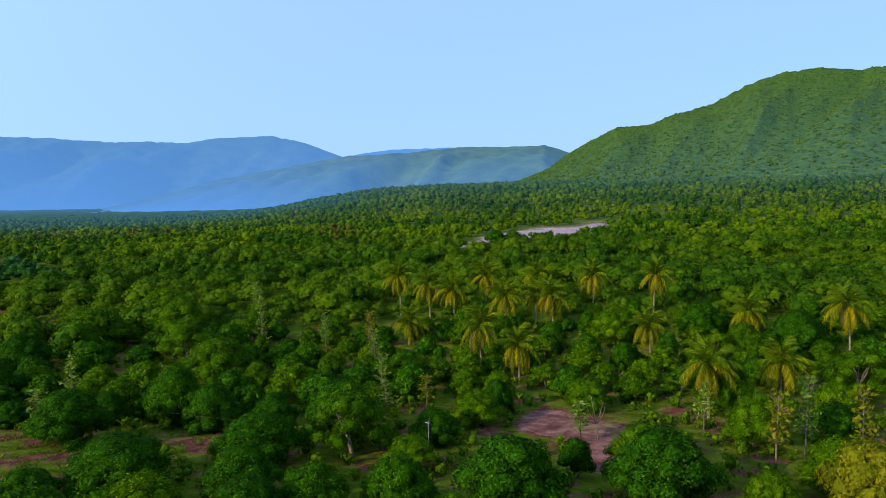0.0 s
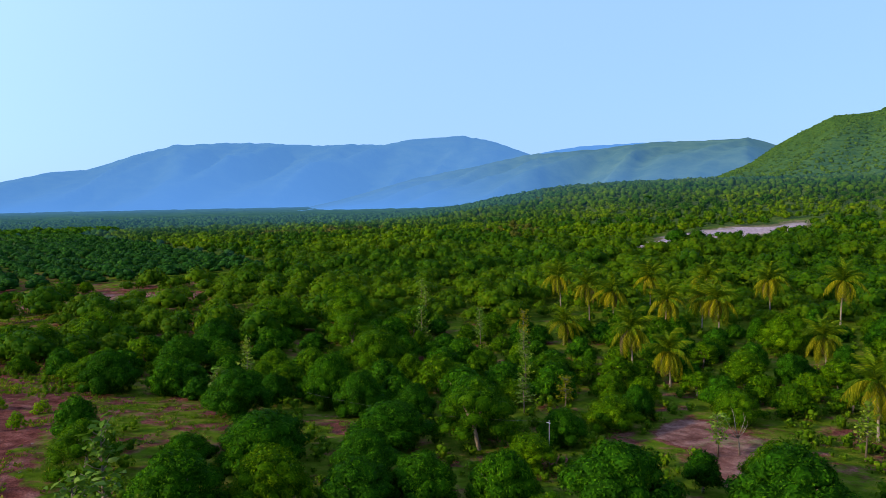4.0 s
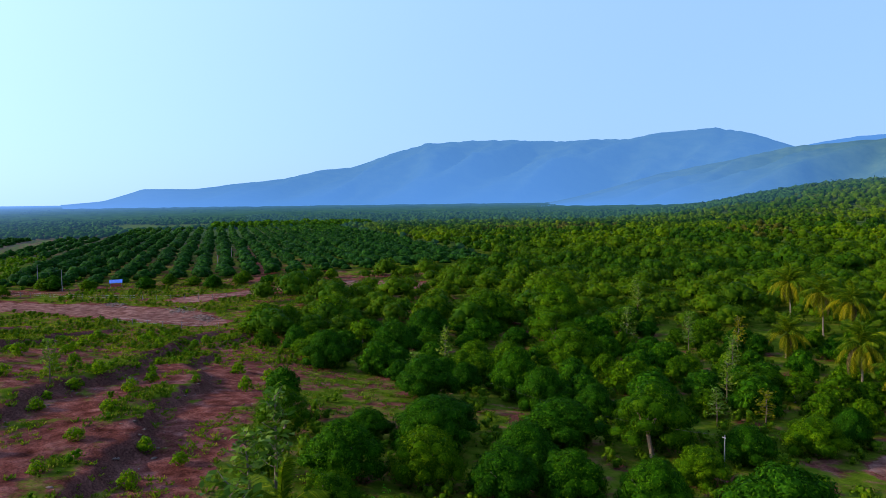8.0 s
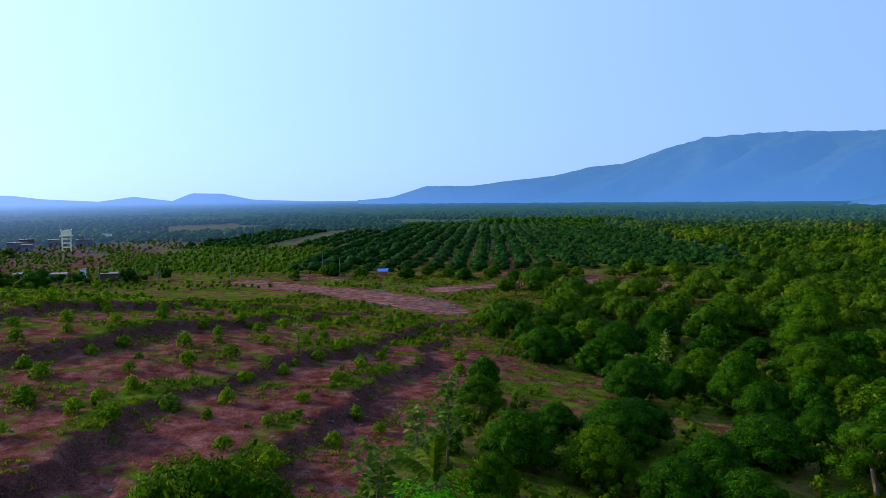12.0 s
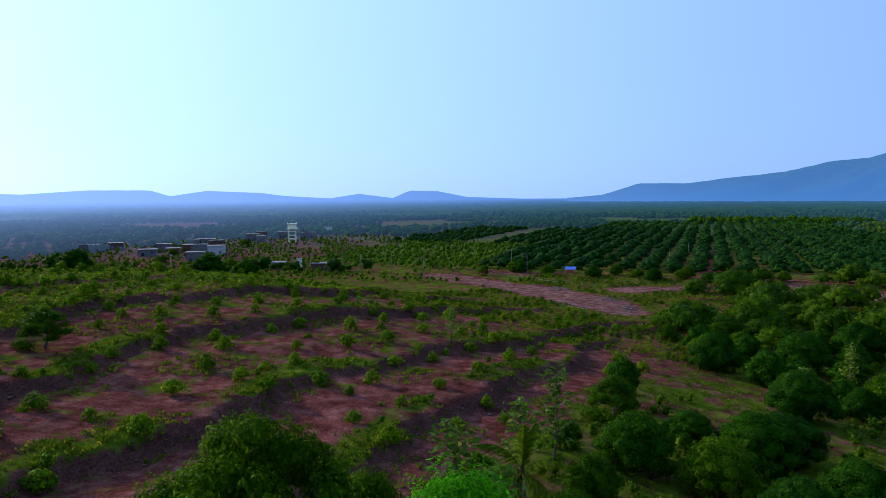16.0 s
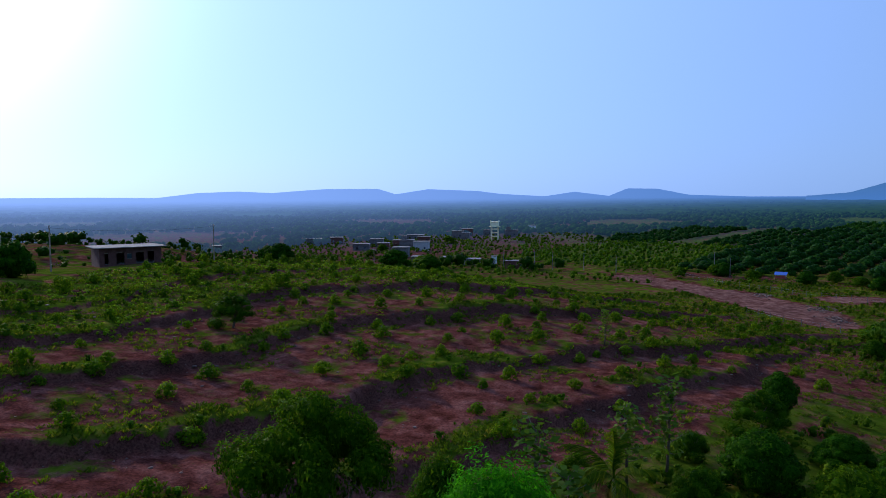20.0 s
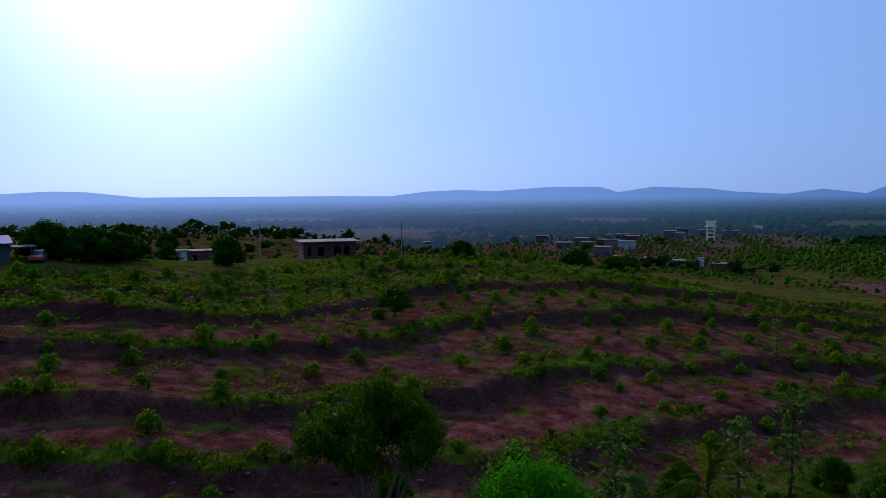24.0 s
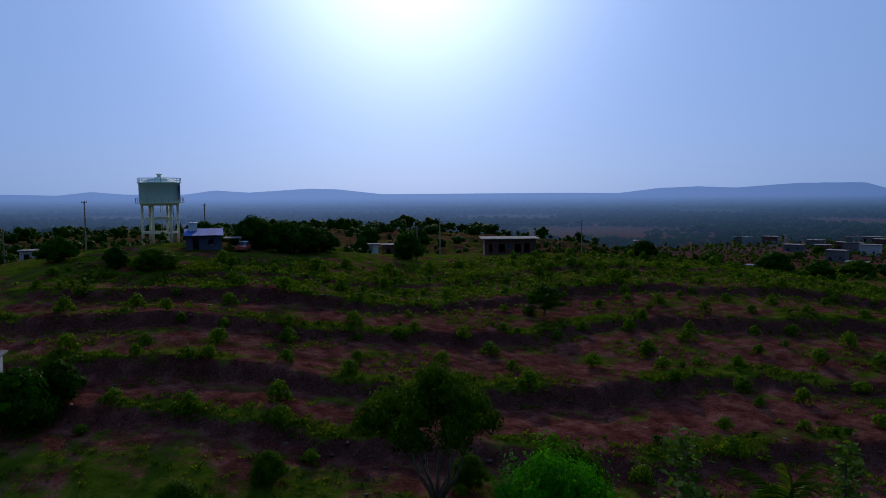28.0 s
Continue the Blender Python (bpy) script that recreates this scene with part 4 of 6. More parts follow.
wood("light_tree_belt", p, rng.uniform(1.2, 1.7, len(p)), ROUND_T, M["bright"], "belt of tall light green trees behind the orchard", 17)


# ---- trees near by, one by one ----
def tree(name, x, y, size, high, trunk, crown, turn, label, category, group, base=(4.0, 7.0), sink=0.0):
    """A tree from a trunk and a crown mesh, scaled from their base radius and height."""
    ob = new(name)
    ob.empty_display_size = 0.5
    s, h = size / base[0], high / base[1]
    ob.matrix_basis = Matrix.LocRotScale((x, y, float(land(x, y)) - sink), Euler((0, 0, turn)), (s, s, h))
    tagged(ob, label, category, group)
    part("trunk", trunk, ob)
    part("crown", crown, ob)
    return ob


MANGO = [(trunk_mesh("mango_trunk", 10 + i, 6.0, 0.22, 5, 2.2, M["bark"], 0.26), crown_mesh("mango_crown", 30 + i, dome_lobes(40 + i, 4.0, -0.9, 7.0, 36, 0.25), 7600, 0.29, 0.12, M["mango"], 0.6, 0.74)) for i in range(5)]
BRIGHT = [(trunk_mesh("tree_trunk", 60 + i, 6.2, 0.2, 5, 2.0, M["bark"], 0.3), crown_mesh("tree_crown", 70 + i, (open_lobes(80 + i, 4.0, -0.3, 7.2, 30, 0.28) if i == 3 else dome_lobes(80 + i, 4.0, -0.9, 7.0, 36, 0.25)), 6000, 0.26, 0.115, M["bright"], 0.2, 0.62, 0.22)) for i in range(5)]
YELLOW = (trunk_mesh("tree_trunk", 91, 6.2, 0.2, 5, 2.0, M["bark"], 0.3), crown_mesh("tree_crown", 92, dome_lobes(93, 4.0, 0.0, 7.0, 30, 0.26), 4500, 0.30, 0.14, M["yellow"], 0.2, 0.68, 0.2))
SLIM = [(trunk_mesh("tree_trunk", 95 + i, 6.4, 0.16, 4, 1.0, M["bark"], 0.3), crown_mesh("tree_crown", 97 + i, dome_lobes(99 + i, 2.3, 0.0, 7.0, 24, 0.36), 3000, 0.34, 0.15, M[k], 0.5, 0.7)) for i, k in enumerate(("mango", "bright"))]

MANGO_FAR = [(t, crown_mesh("mango_crown", 130 + i, dome_lobes(40 + i, 4.0, -0.9, 7.0, 30, 0.25), 1900, 0.56, 0.24, M["mango"], 0.6, 0.74)) for i, (t, _) in enumerate(MANGO)]
BRIGHT_FAR = [(t, crown_mesh("tree_crown", 170 + i, (open_lobes(80 + i, 4.0, -0.2, 7.2, 24, 0.32) if i == 3 else dome_lobes(80 + i, 4.0, -0.8, 7.0, 32, 0.26)), 1800, 0.54, 0.26, M["bright"], 0.2, 0.6, 0.2)) for i, (t, _) in enumerate(BRIGHT)]

MANGO_AT = ((-34.3, 36.6, 3.9, 6.9), (-44.0, 52.9, 4.7, 6.0), (-59.5, 61.2, 4.6, 8.0), (-85.3, 58.8, 4.5, 8.3), (-90.9, 74.5, 5.1, 8.7), (-25.6, 47.0, 3.7, 6.0), (-22.8, 51.7, 3.3, 6.3), (-49.8, 73.2, 3.6, 8.0), (-34.3, 76.6, 4.8, 9.0), (-63.2, 70.2, 2.8, 5.5), (-100.7, 88.2, 5.5, 9.6), (-39.9, 48.8, 4.4, 7.1), (-44.1, 43.9, 3.0, 4.6), (-56.1, 74.2, 4.2, 9.9), (-36.8, 64.1, 4.9, 6.7), (-17.4, 55.7, 3.7, 7.1), (-9.5, 60.6, 5.1, 8.9), (2.0, 68.3, 5.2, 9.2), (-20.8, 94.0, 2.6, 6.1), (18.8, 136.8, 5.0, 9.6), (3.7, 144.3, 4.5, 10.0))
BRIGHT_AT = ((-31.0, 42.7, 3.7, 7.0), (-123.0, 67.3, 3.4, 8.5), (-66.9, 95.9, 6.4, 10.4), (-29.3, 69.9, 4.9, 9.5), (-104.6, 106.9, 6.8, 11.5), (-107.5, 128.4, 7.5, 11.5), (-129.2, 80.9, 6.2, 9.0), (-94.8, 118.8, 6.6, 12.0), (-81.0, 104.4, 5.5, 10.3), (10.7, 68.2, 2.7, 5.7), (-11.7, 139.9, 5.2, 9.8), (7.7, 100.9, 3.7, 9.5), (10.3, 89.0, 3.7, 8.4), (23.9, 109.8, 4.6, 9.8))
rng = np.random.default_rng(11)
taken = []
MANGO_LABEL, BRIGHT_LABEL = "dark green mango tree with a dense domed crown", "bright green broad-leaved tree with a loose rounded crown"
for k, (x, y, s, h) in enumerate(MANGO_AT):
    tree("mango_tree", x, y, s, h, *MANGO[k % 5], rng.uniform(0, 6.3), MANGO_LABEL, "mango tree", "mango orchard by the terraces")
    taken.append((x, y, s))
for k, (x, y, s, h) in enumerate(BRIGHT_AT):
    tree("broadleaf_tree", x, y, s, h, *BRIGHT[k % 5], rng.uniform(0, 6.3), BRIGHT_LABEL, "tree", "broad-leaved trees")
    taken.append((x, y, s))
tree("yellow_tree", 17.5, 67.9, 3.9, 10.0, *YELLOW, 0.4, "tall tree with yellow-green sunlit leaves", "tree", "")
tree("slim_tree", -54.4, 39.1, 2.1, 7.4, *SLIM[0], 0.3, "slim dark green tree at the terrace edge", "tree", "", (2.3, 7.0))
tree("slim_tree", -12.8, 115.9, 3.0, 7.8, *SLIM[1], 1.3, "slim bright tree on a long bare trunk", "tree", "", (2.3, 7.0))
taken += [(17.5, 67.9, 3.9), (-54.4, 39.1, 2.2), (-12.8, 115.9, 3)]

# coconut palms
def frond_mesh(name, seed, length, material, stiff=1.0):
    r = np.random.default_rng(seed)
    v, f = [], []
    n = 34
    bend = r.uniform(0.85, 1.15) * stiff
    def spine(q):
        return np.array([length * (q - 0.22 * q * q), 0.0, length * (0.40 * q - 0.78 * bend * q * q)])
    for i in range(n):
        q = 0.12 + 0.88 * i / (n - 1)
        a, b = spine(q), spine(min(q + 0.05, 1.02))
        d = (b - a) / np.linalg.norm(b - a)
        ll = length * 0.27 * math.sin(math.pi * min(0.12 + q * 0.86, 1)) ** 0.6 * r.uniform(0.85, 1.1)
        for s in (-1, 1):
            tip = a + d * ll * 0.55 + np.array([0, s * ll * 0.5, -ll * r.uniform(0.45, 0.85)])
            w = d * 0.05
            mid = (a + tip) / 2 + (0, 0, 0.12 * ll)
            k = len(v)
            v += [a - w, mid - w * 1.1, tip, mid + w * 1.1, a + w]
            f += [(k, k + 1, k + 3, k + 4), (k + 1, k + 2, k + 3, k + 3)]
    for i in range(6):
        a, b = spine(i / 6), spine((i + 1) / 6)
        k = len(v)
        w0, w1 = 0.09 * (1 - i / 7), 0.09 * (1 - (i + 1) / 7)
        v += [a + (0, w0, 0), a - (0, w0, 0), b - (0, w1, 0), b + (0, w1, 0)]
        f.append((k, k + 1, k + 2, k + 3))
    bm = bmesh.new()
    vs = [bm.verts.new(p) for p in v]
    for q in f:
        bm.faces.new([vs[i] for i in dict.fromkeys(q)])
    me = bpy.data.meshes.new(name)
    bm.to_mesh(me)
    bm.free()
    me.materials.append(material)
    return me


FRONDS = [frond_mesh("palm_frond", 5 + i, 5.4, M["palm"]) for i in range(3)]
GREEN_FRONDS = [frond_mesh("palm_frond", 25 + i, 5.4, M["palm_green"], 0.7) for i in range(3)]
DRY_FROND = frond_mesh("dry_palm_frond", 9, 4.4, M["dry"])
NUT = Build()
for i in range(7):
    a = i * 0.9
    NUT.tube([(0.3 * math.cos(a), 0.3 * math.sin(a), -0.25 - 0.05 * i), (0.36 * math.cos(a), 0.36 * math.sin(a), -0.1 - 0.05 * i), (0.3 * math.cos(a), 0.3 * math.sin(a), 0.05 - 0.05 * i)], [0.05, 0.14, 0.05], 6)
NUT = NUT.mesh("coconuts", M["scrub"], True)


def palm(x, y, high, k, lean=0.5, fronds=36, green=False):
    r = np.random.default_rng(300 + k)
    a = r.uniform(0, 6.3)
    dx, dy = lean * math.cos(a), lean * math.sin(a)
    ob = thing("coconut_palm", x, y, float(land(x, y)), 0, "coconut palm with drooping yellow-green fronds", "palm tree", "coconut palm grove")
    b = Build().tube([(0, 0, -0.4), (0.02 * dx, 0.02 * dy, 0.3), (0.3 * dx, 0.3 * dy, high * 0.5), (dx, dy, high + 0.1)], [0.24, 0.18, 0.13, 0.11], 8)
    part("trunk", b.mesh("palm_trunk", M["palm_bark"], True), ob)
    part("coconuts", NUT, ob, "bunch of green coconuts", pose(dx, dy, high))
    for i in range(fronds):
        q = i / fronds
        tilt = 86 - 145 * q ** 0.9 + r.uniform(-14, 14)
        m = pose(dx, dy, high + 0.15) @ pose(0, 0, 0, 0, 0, i * 137.5 + r.uniform(-12, 12)) @ pose(0, 0, 0, 0, -tilt, 0)
        s = r.uniform(0.78, 1.1) * (0.9 if high < 7 else 1.0)
        part("frond", (GREEN_FRONDS if q < 0.55 or green else FRONDS)[i % 3] if q < 0.88 else DRY_FROND, ob, "" if q < 0.88 else "withered brown frond", m @ Matrix.Diagonal((s, s, s, 1)))
    return ob


PALMS = ((-30.8, 118.1, 6.0), (-22.6, 112.3, 4.0), (-46.0, 146.2, 7), (-33.4, 141.3, 7), (-24.4, 145.4, 6.5), (-19.8, 166.3, 7.5), (-6.6, 164.4, 8), (-4.4, 131.9, 3.9), (5.5, 98.5, 5.4), (14.3, 107.2, 4), (27.1, 138.8, 6.7), (11.4, 142.9, 4.4), (-62.1, 154.0, 8.0), (-52.7, 149.1, 7.5), (-50.0, 131.2, 3.2), (-44.2, 162.8, 7.5), (-29.3, 150.8, 6.0), (-33.4, 166.9, 7.2))
for k, (x, y, h) in enumerate(PALMS):
    palm(x, y, h + 1.2, k)
    taken.append((x, y, 2.4))
palm(-22.0, 26.5, 3.6, 50, 0.2, 13, True)
taken.append((-22, 26.5, 2.5))


# thin tall trees with few large pale leaves
def sparse_meshes(seed, high, spread, clusters, leaf, material):
    r = np.random.default_rng(seed)
    b = Build()
    b.tube([(0, 0, -0.3), (0.1, 0.05, high * 0.45), (0.15, -0.1, high)], [0.1, 0.07, 0.025], 6)
    pos, nrm = [], []
    for i in range(clusters):
        q = 0.3 + 0.7 * (i + 0.5) / clusters
        a = i * 2.4 + r.uniform(-0.4, 0.4)
        k = spread * (1.15 - q * 0.75) * r.uniform(0.6, 1.1)
        root = np.array([0.13 * q, -0.05 * q, high * q])
        end = root + (k * math.cos(a), k * math.sin(a), r.uniform(0.3, 0.9))
        b.tube([root, (root + end) / 2 + (0, 0, -0.08), end], [0.035, 0.025, 0.012], 4)
        for w in np.linspace(0.35, 1.1, 9):
            pos.append(root + (end - root) * w + r.normal(scale=0.22, size=3))
            nrm.append(r.normal(size=3) * 0.7 + (0, 0, 1))
    pos, nrm = np.array(pos), np.array(nrm)
    nrm /= np.linalg.norm(nrm, axis=1, keepdims=True)
    v, f = leaves(r, pos, nrm, leaf, leaf * 0.6, 0.8)
    return b.mesh("thin_trunk", M["bark"], True), mesh_from("thin_crown", v, f, material)


SPARSE = [sparse_meshes(i, 7.0, 1.3, 22, 0.5, M["pale"]) for i in range(4)] + [sparse_meshes(9 + i, 7.0, 1.3, 24, 0.48, M["yellow"]) for i in range(2)]
SPARSE_AT = ((-31.1, 29.3, 8.4), (-17.3, 22.0, 7.4), (-14.5, 24.5, 6.2), (-28.5, 26.5, 6.6), (-72.5, 73.0, 7.5), (-70.0, 66.0, 4.5), (-94.0, 142.4, 7.5), (-90.0, 139.0, 7.0), (-40.0, 99.0, 5.5), (-30.0, 92.0, 4.6), (-62.0, 120.0, 7.5), (-56.0, 126.0, 7.0), (5.0, 91.0, 6.0), (12.0, 82.0, 7.5), (15.0, 86.0, 8.0), (20.0, 84.0, 8.0), (-34.0, 88.0, 4.5), (-75.0, 118.0, 7.0), (-48.0, 112.0, 6.5), (-8.0, 84.0, 4.5))
for k, (x, y, h) in enumerate(SPARSE_AT):
    i = k % 4 if k not in (9, 11, 13, 15) else 4 + k % 2
    tree("thin_tree", x, y, 1.5 if k > 3 else 2.0, h, *SPARSE[i], rng.uniform(0, 6.3), "thin upright tree with sparse large pale leaves", "tree", "thin pale-leaved trees", (1.3, 7.0))
    taken.append((x, y, 0.5))

# the feathery tree and the wide dark tree under the flight line, and others at the slope's foot
FEATHER = (trunk_mesh("feathery_trunk", 401, 6.4, 0.22, 6, 2.6, M["bark"], 0.3), crown_mesh("feathery_crown", 402, dome_lobes(403, 4.0, 0.6, 7.0, 40, 0.19), 17000, 0.22, 0.06, M["feather"], 0.1, 0.5, 0.4))
WIDE = (trunk_mesh("wide_trunk", 411, 6.2, 0.24, 7, 3.0, M["bark"], 0.22), crown_mesh("wide_crown", 412, [(x, y, z, r, q * 1.15) for x, y, z, r, q in [*open_lobes(413, 4.5, 3.0, 7.7, 24, 0.19), *open_lobes(417, 2.6, 3.4, 7.0, 8, 0.32)]], 20000, 0.19, 0.085, M["bright"], 0.3, 0.6, 0.35))
tree("feathery_tree", -5.6, 22.8, 5.0, 11.9, *FEATHER, 0.5, "vivid green feathery-leaved tree with a rounded top", "tree", "")
tree("wide_tree", -3.8, 13.2, 4.6, 11.2, *WIDE, 1.1, "wide dark green tree with open crooked limbs", "tree", "")
taken += [(-5.4, 22.6, 4), (-3.6, 12.6, 4.5)]
for k, (x, y, s, h) in enumerate(((-12.5, 17.0, 2.9, 8.2), (-20.0, 21.0, 2.0, 4.6), (-27.0, 32.0, 2.6, 5.0), (-25.5, 23.0, 1.8, 4.0), (-38.0, 31.0, 1.8, 3.6), (-9.5, 9.0, 1.6, 3.6), (10.5, 6.0, 2.2, 4.0), (4.0, 4.0, 1.5, 3.2), (-12.0, 28.0, 3.0, 6.5), (-18.5, 29.5, 2.8, 6.2))):
    tree("broadleaf_tree", x, y, s, h, *BRIGHT[k % 5], rng.uniform(0, 6.3), "low leafy tree at the foot of the terraces", "tree", "broad-leaved trees")
    taken.append((x, y, s))

# the rest of the orchard and the mixed wood behind it
taken_a = np.array(taken)


def free(p, size):
    return (np.hypot(taken_a[:, 0] - p[0], taken_a[:, 1] - p[1]) > (0.72 + 0.26 * (polar(*p)[0] < 85)) * (taken_a[:, 2] + size)).all()


def near_wood(x, y):
    r, a = polar(x, y)
    return (r > 36) & (r < 138) & (a > -19) & (a < 99) & wooded(x, y) & (clearing(x, y) < 0.05) & (red_patch(x, y) < 0.1)


count = 0
for p in scatter(rng, -140, 70, 30, 170, 5.6, near_wood):
    r, a = polar(*p)
    s = rng.uniform(2.4, 4.2) if r < 95 else rng.uniform(2.2, 3.8)
    if not free(p, s) or (r < 80 and rng.uniform() < 0.3):
        continue
    h = s * rng.uniform(1.5, 2.1)
    u = rng.uniform()
    if u < 0.5:
        tree("mango_tree", p[0], p[1], s, h, *(MANGO if r < 80 else MANGO_FAR)[rng.integers(5)], rng.uniform(0, 6.3), MANGO_LABEL, "mango tree", "mango orchard by the terraces")
    elif u < 0.88:
        tree("broadleaf_tree", p[0], p[1], s, h, *(BRIGHT if r < 80 else BRIGHT_FAR)[rng.integers(5)], rng.uniform(0, 6.3), BRIGHT_LABEL, "tree", "broad-leaved trees")
    else:
        tree("slim_tree", p[0], p[1], s * 0.55, h * 1.05, *SLIM[rng.integers(2)], rng.uniform(0, 6.3), "slim upright green tree among the wood", "tree", "slim trees", (2.3, 7.0))
    taken_a = np.vstack([taken_a, (*p, s)])
    count += 1

# undergrowth
SHRUB_T = [template(50 + i, 44, 0.9, -0.15, 1.3, 0.26, 7, 3, 4, 0.7) for i in range(5)]
p = scatter(rng, -150, 70, 25, 175, 2.7, lambda x, y: near_wood(x, y) & (np.sin(x * 0.31) * np.sin(y * 0.27 + 1) > -0.45))
wood("undergrowth", p, rng.uniform(0.5, 1.5, len(p)), SHRUB_T, M["scrub"], "low green bushes under the trees", 5)

# ---- the terraced field ----
SAPLING = []
for i in range(4):
    b = Build().tube([(0, 0, -0.15), (0.03, 0, 0.5), (0, 0.03, 1.2)], [0.05, 0.04, 0.02], 5)
    SAPLING.append((b.mesh("sapling_stem", M["bark"], True), crown_mesh("sapling_crown", 500 + i, dome_lobes(510 + i, 0.85, -0.35, 1.75, 12, 0.40), 340, 0.23, 0.12, M["sapling"], 0.3, 0.45, 0.25)))
SAP_A = ((-65.3, -51.4), (-64.9, -48.6), (-66.3, -47.2), (-71.6, -47.4), (-73.0, -46.3), (-74.2, -43.2), (-80.0, -42.6), (-77.6, -37.3), (-85.4, -38.6), (-87.7, -34.3), (-80.7, -25.7), (-85.9, -20.2), (-90.3, -17.1), (-95.1, -12.1), (-51.3, -40.7), (-63.7, -32.5), (-72.4, -29.2), (-70.8, -22.0), (-76.5, -17.8), (-80.2, -12.4), (-94.3, -10.7), (-98.5, -6.5), (-103.3, -3.8), (-107.5, 3.1), (-71.7, -10.0), (-66.8, -14.1), (-78.4, -5.8), (-85.5, 4.7), (-62.0, -24.6), (-60.2, -18.7), (-55.7, -24.2), (-66.3, -5.9), (-59.3, -10.9), (-51.7, -14.6), (-40.7, -16.3), (-64.3, -0.3), (-71.2, 4.0), (-79.3, 7.5))
SAP_B = ((-62.2, 5.4), (-46.5, -6.8), (-52.6, 1.2), (-67.3, 9.9), (-58.7, 12.1), (-28.3, -14.1), (-27.4, -8.7), (-43.4, -2.0), (-36.5, -6.0), (-44.8, 9.2), (-43.2, 14.8), (-15.6, -5.0), (-36.2, 11.4), (-27.6, -18.5), (-91.4, 11.3), (-75.3, 13.9), (-95.1, 22.5), (-76.7, 24.2), (-132.0, 31.8), (-108.6, 26.4), (-102.2, 37.0), (-127.7, 43.4), (-113.1, 45.4), (-91.1, 34.2), (-74.2, 29.8), (-69.5, 26.4), (-72.6, 34.7), (-57.9, 22.3), (-50.1, 18.2), (-63.3, 16.3), (-121.4, 49.6), (-72.9, 21.0), (-92.0, 9.9), (-101.6, 13.5), (-98.2, 15.9))
SAP_C = ((-1.3, -25.9), (-7.8, -24.1), (-6.8, -21.2), (-4.1, -14.5), (0.7, -20.8), (2.8, -16.0), (4.6, -16.6), (7.3, -21.8), (8.8, -18.2), (-15.7, -23.7), (-14.6, -20.3), (-11.8, -14.7), (-21.9, -20.3), (-19.3, -19.3), (6.6, -7.5), (-0.9, -7.5), (11.7, -11.0), (14.5, -8.3), (1.3, -36.5), (-3.7, -32.1), (-11.1, -33.9), (-20.0, -41.4), (-20.3, -37.0), (-28.5, -40.3), (2.7, -27.5), (4.0, -28.5), (13.4, -33.3), (11.4, -38.8), (15.4, -43.3), (13.3, -49.5), (-6.7, -41.4), (-13.7, -39.4))
saplings = list(SAP_A + SAP_B + SAP_C)
for q in scatter(rng, -130, 20, -85, 50, 5.2, lambda x, y: (in_field(x, y) > 0.6) & (np.abs(steps(x, y)[1] - 9.5) > 4)):
    if min(np.hypot(q[0] - a, q[1] - b) for a, b in saplings) > 4.2 and rng.uniform() < 0.55:
        saplings.append(tuple(q))
for k, (x, y) in enumerate(saplings):
    s = rng.uniform(0.7, 1.35)
    tree("sapling", x, y, 0.85 * s, 1.8 * s * rng.uniform(0.85, 1.2), *SAPLING[k % 4], rng.uniform(0, 6.3), "young bushy fruit sapling in red soil", "sapling", "saplings on the terraces", (0.85, 1.8))
tree("field_tree", -45.0, -24.0, 3.0, 5.6, *BRIGHT[3], 0.7, "small spreading tree on the terraces", "tree", "")
tree("thin_tree", -71.0, 18.3, 1.1, 4.6, *SPARSE[1], 0.7, "thin young tree with a dark leafy top", "tree", "thin pale-leaved trees", (1.3, 7.0))

# one round tree alone on the far rise, and the low walls on the sandy ground
tree("ridge_tree", -213.0, 617.0, 4.5, 6.5, *MANGO_FAR[1], 0.3, "lone dark round tree on the far rise", "tree", "")
tree("dark_tree", -93.0, 330.0, 6.5, 10.0, *MANGO_FAR[2], 0.3, "large dark tree before the sandy ground", "tree", "")


# grass and bushes along the lips of the terraces
def lip(x, y):
    u, v = steps(x, y)
    q = 0 * x
    for c, h in SCARPS:
        d = v - edge(c, u)
        q = np.maximum(q, smooth(-0.6, 0.4, d) * (1 - smooth(2.5, 7, d)) * broken(u, v, c))
    return in_field(x, y) * np.maximum(q, 0.6 * smooth(60, 66, v))


def tuft(seed, blades, high):
    r = np.random.default_rng(seed)
    v = []
    for i in range(blades):
        a, k = r.uniform(0, 6.3), r.uniform(0.3, 1) * high
        root = np.array([r.normal() * 0.2, r.normal() * 0.2, -0.05])
        out = np.array([math.cos(a), math.sin(a), 0])
        w = np.array([-math.sin(a), math.cos(a), 0]) * 0.032
        v += [root - w, root + w, root + out * k * 0.6 + w * 0.5 + (0, 0, k * 0.8), root + out * k * 0.75 - w * 0.4 + (0, 0, k * 0.55)]
    return np.array(v), None


TUFTS = [tuft(i, 15, 0.55) for i in range(6)]
pick = np.random.default_rng(21)
p = scatter(pick, -135, 40, -90, 70, 0.7, lambda x, y: lip(x, y) * (0.45 + 0.55 * np.sin(x * 0.43 + y * 0.2) * np.sin(y * 0.51)) > pick.uniform(0.05, 0.75, len(x)))
wood("grass_tufts", p, pick.uniform(0.5, 1.3, len(p)), TUFTS, M["grass"], "tufts of rough green and dry grass along the terraces", 6)
p = scatter(pick, -135, 40, -90, 70, 0.9, lambda x, y: in_field(x, y) * (np.sin(x * 0.27 + 1.3 * np.sin(y * 0.19)) * np.sin(y * 0.33 + np.sin(x * 0.11)) > 0.15) * (np.abs(steps(x, y)[1] - 9.5) > 2.5) > pick.uniform(0.25, 1.3, len(x)))
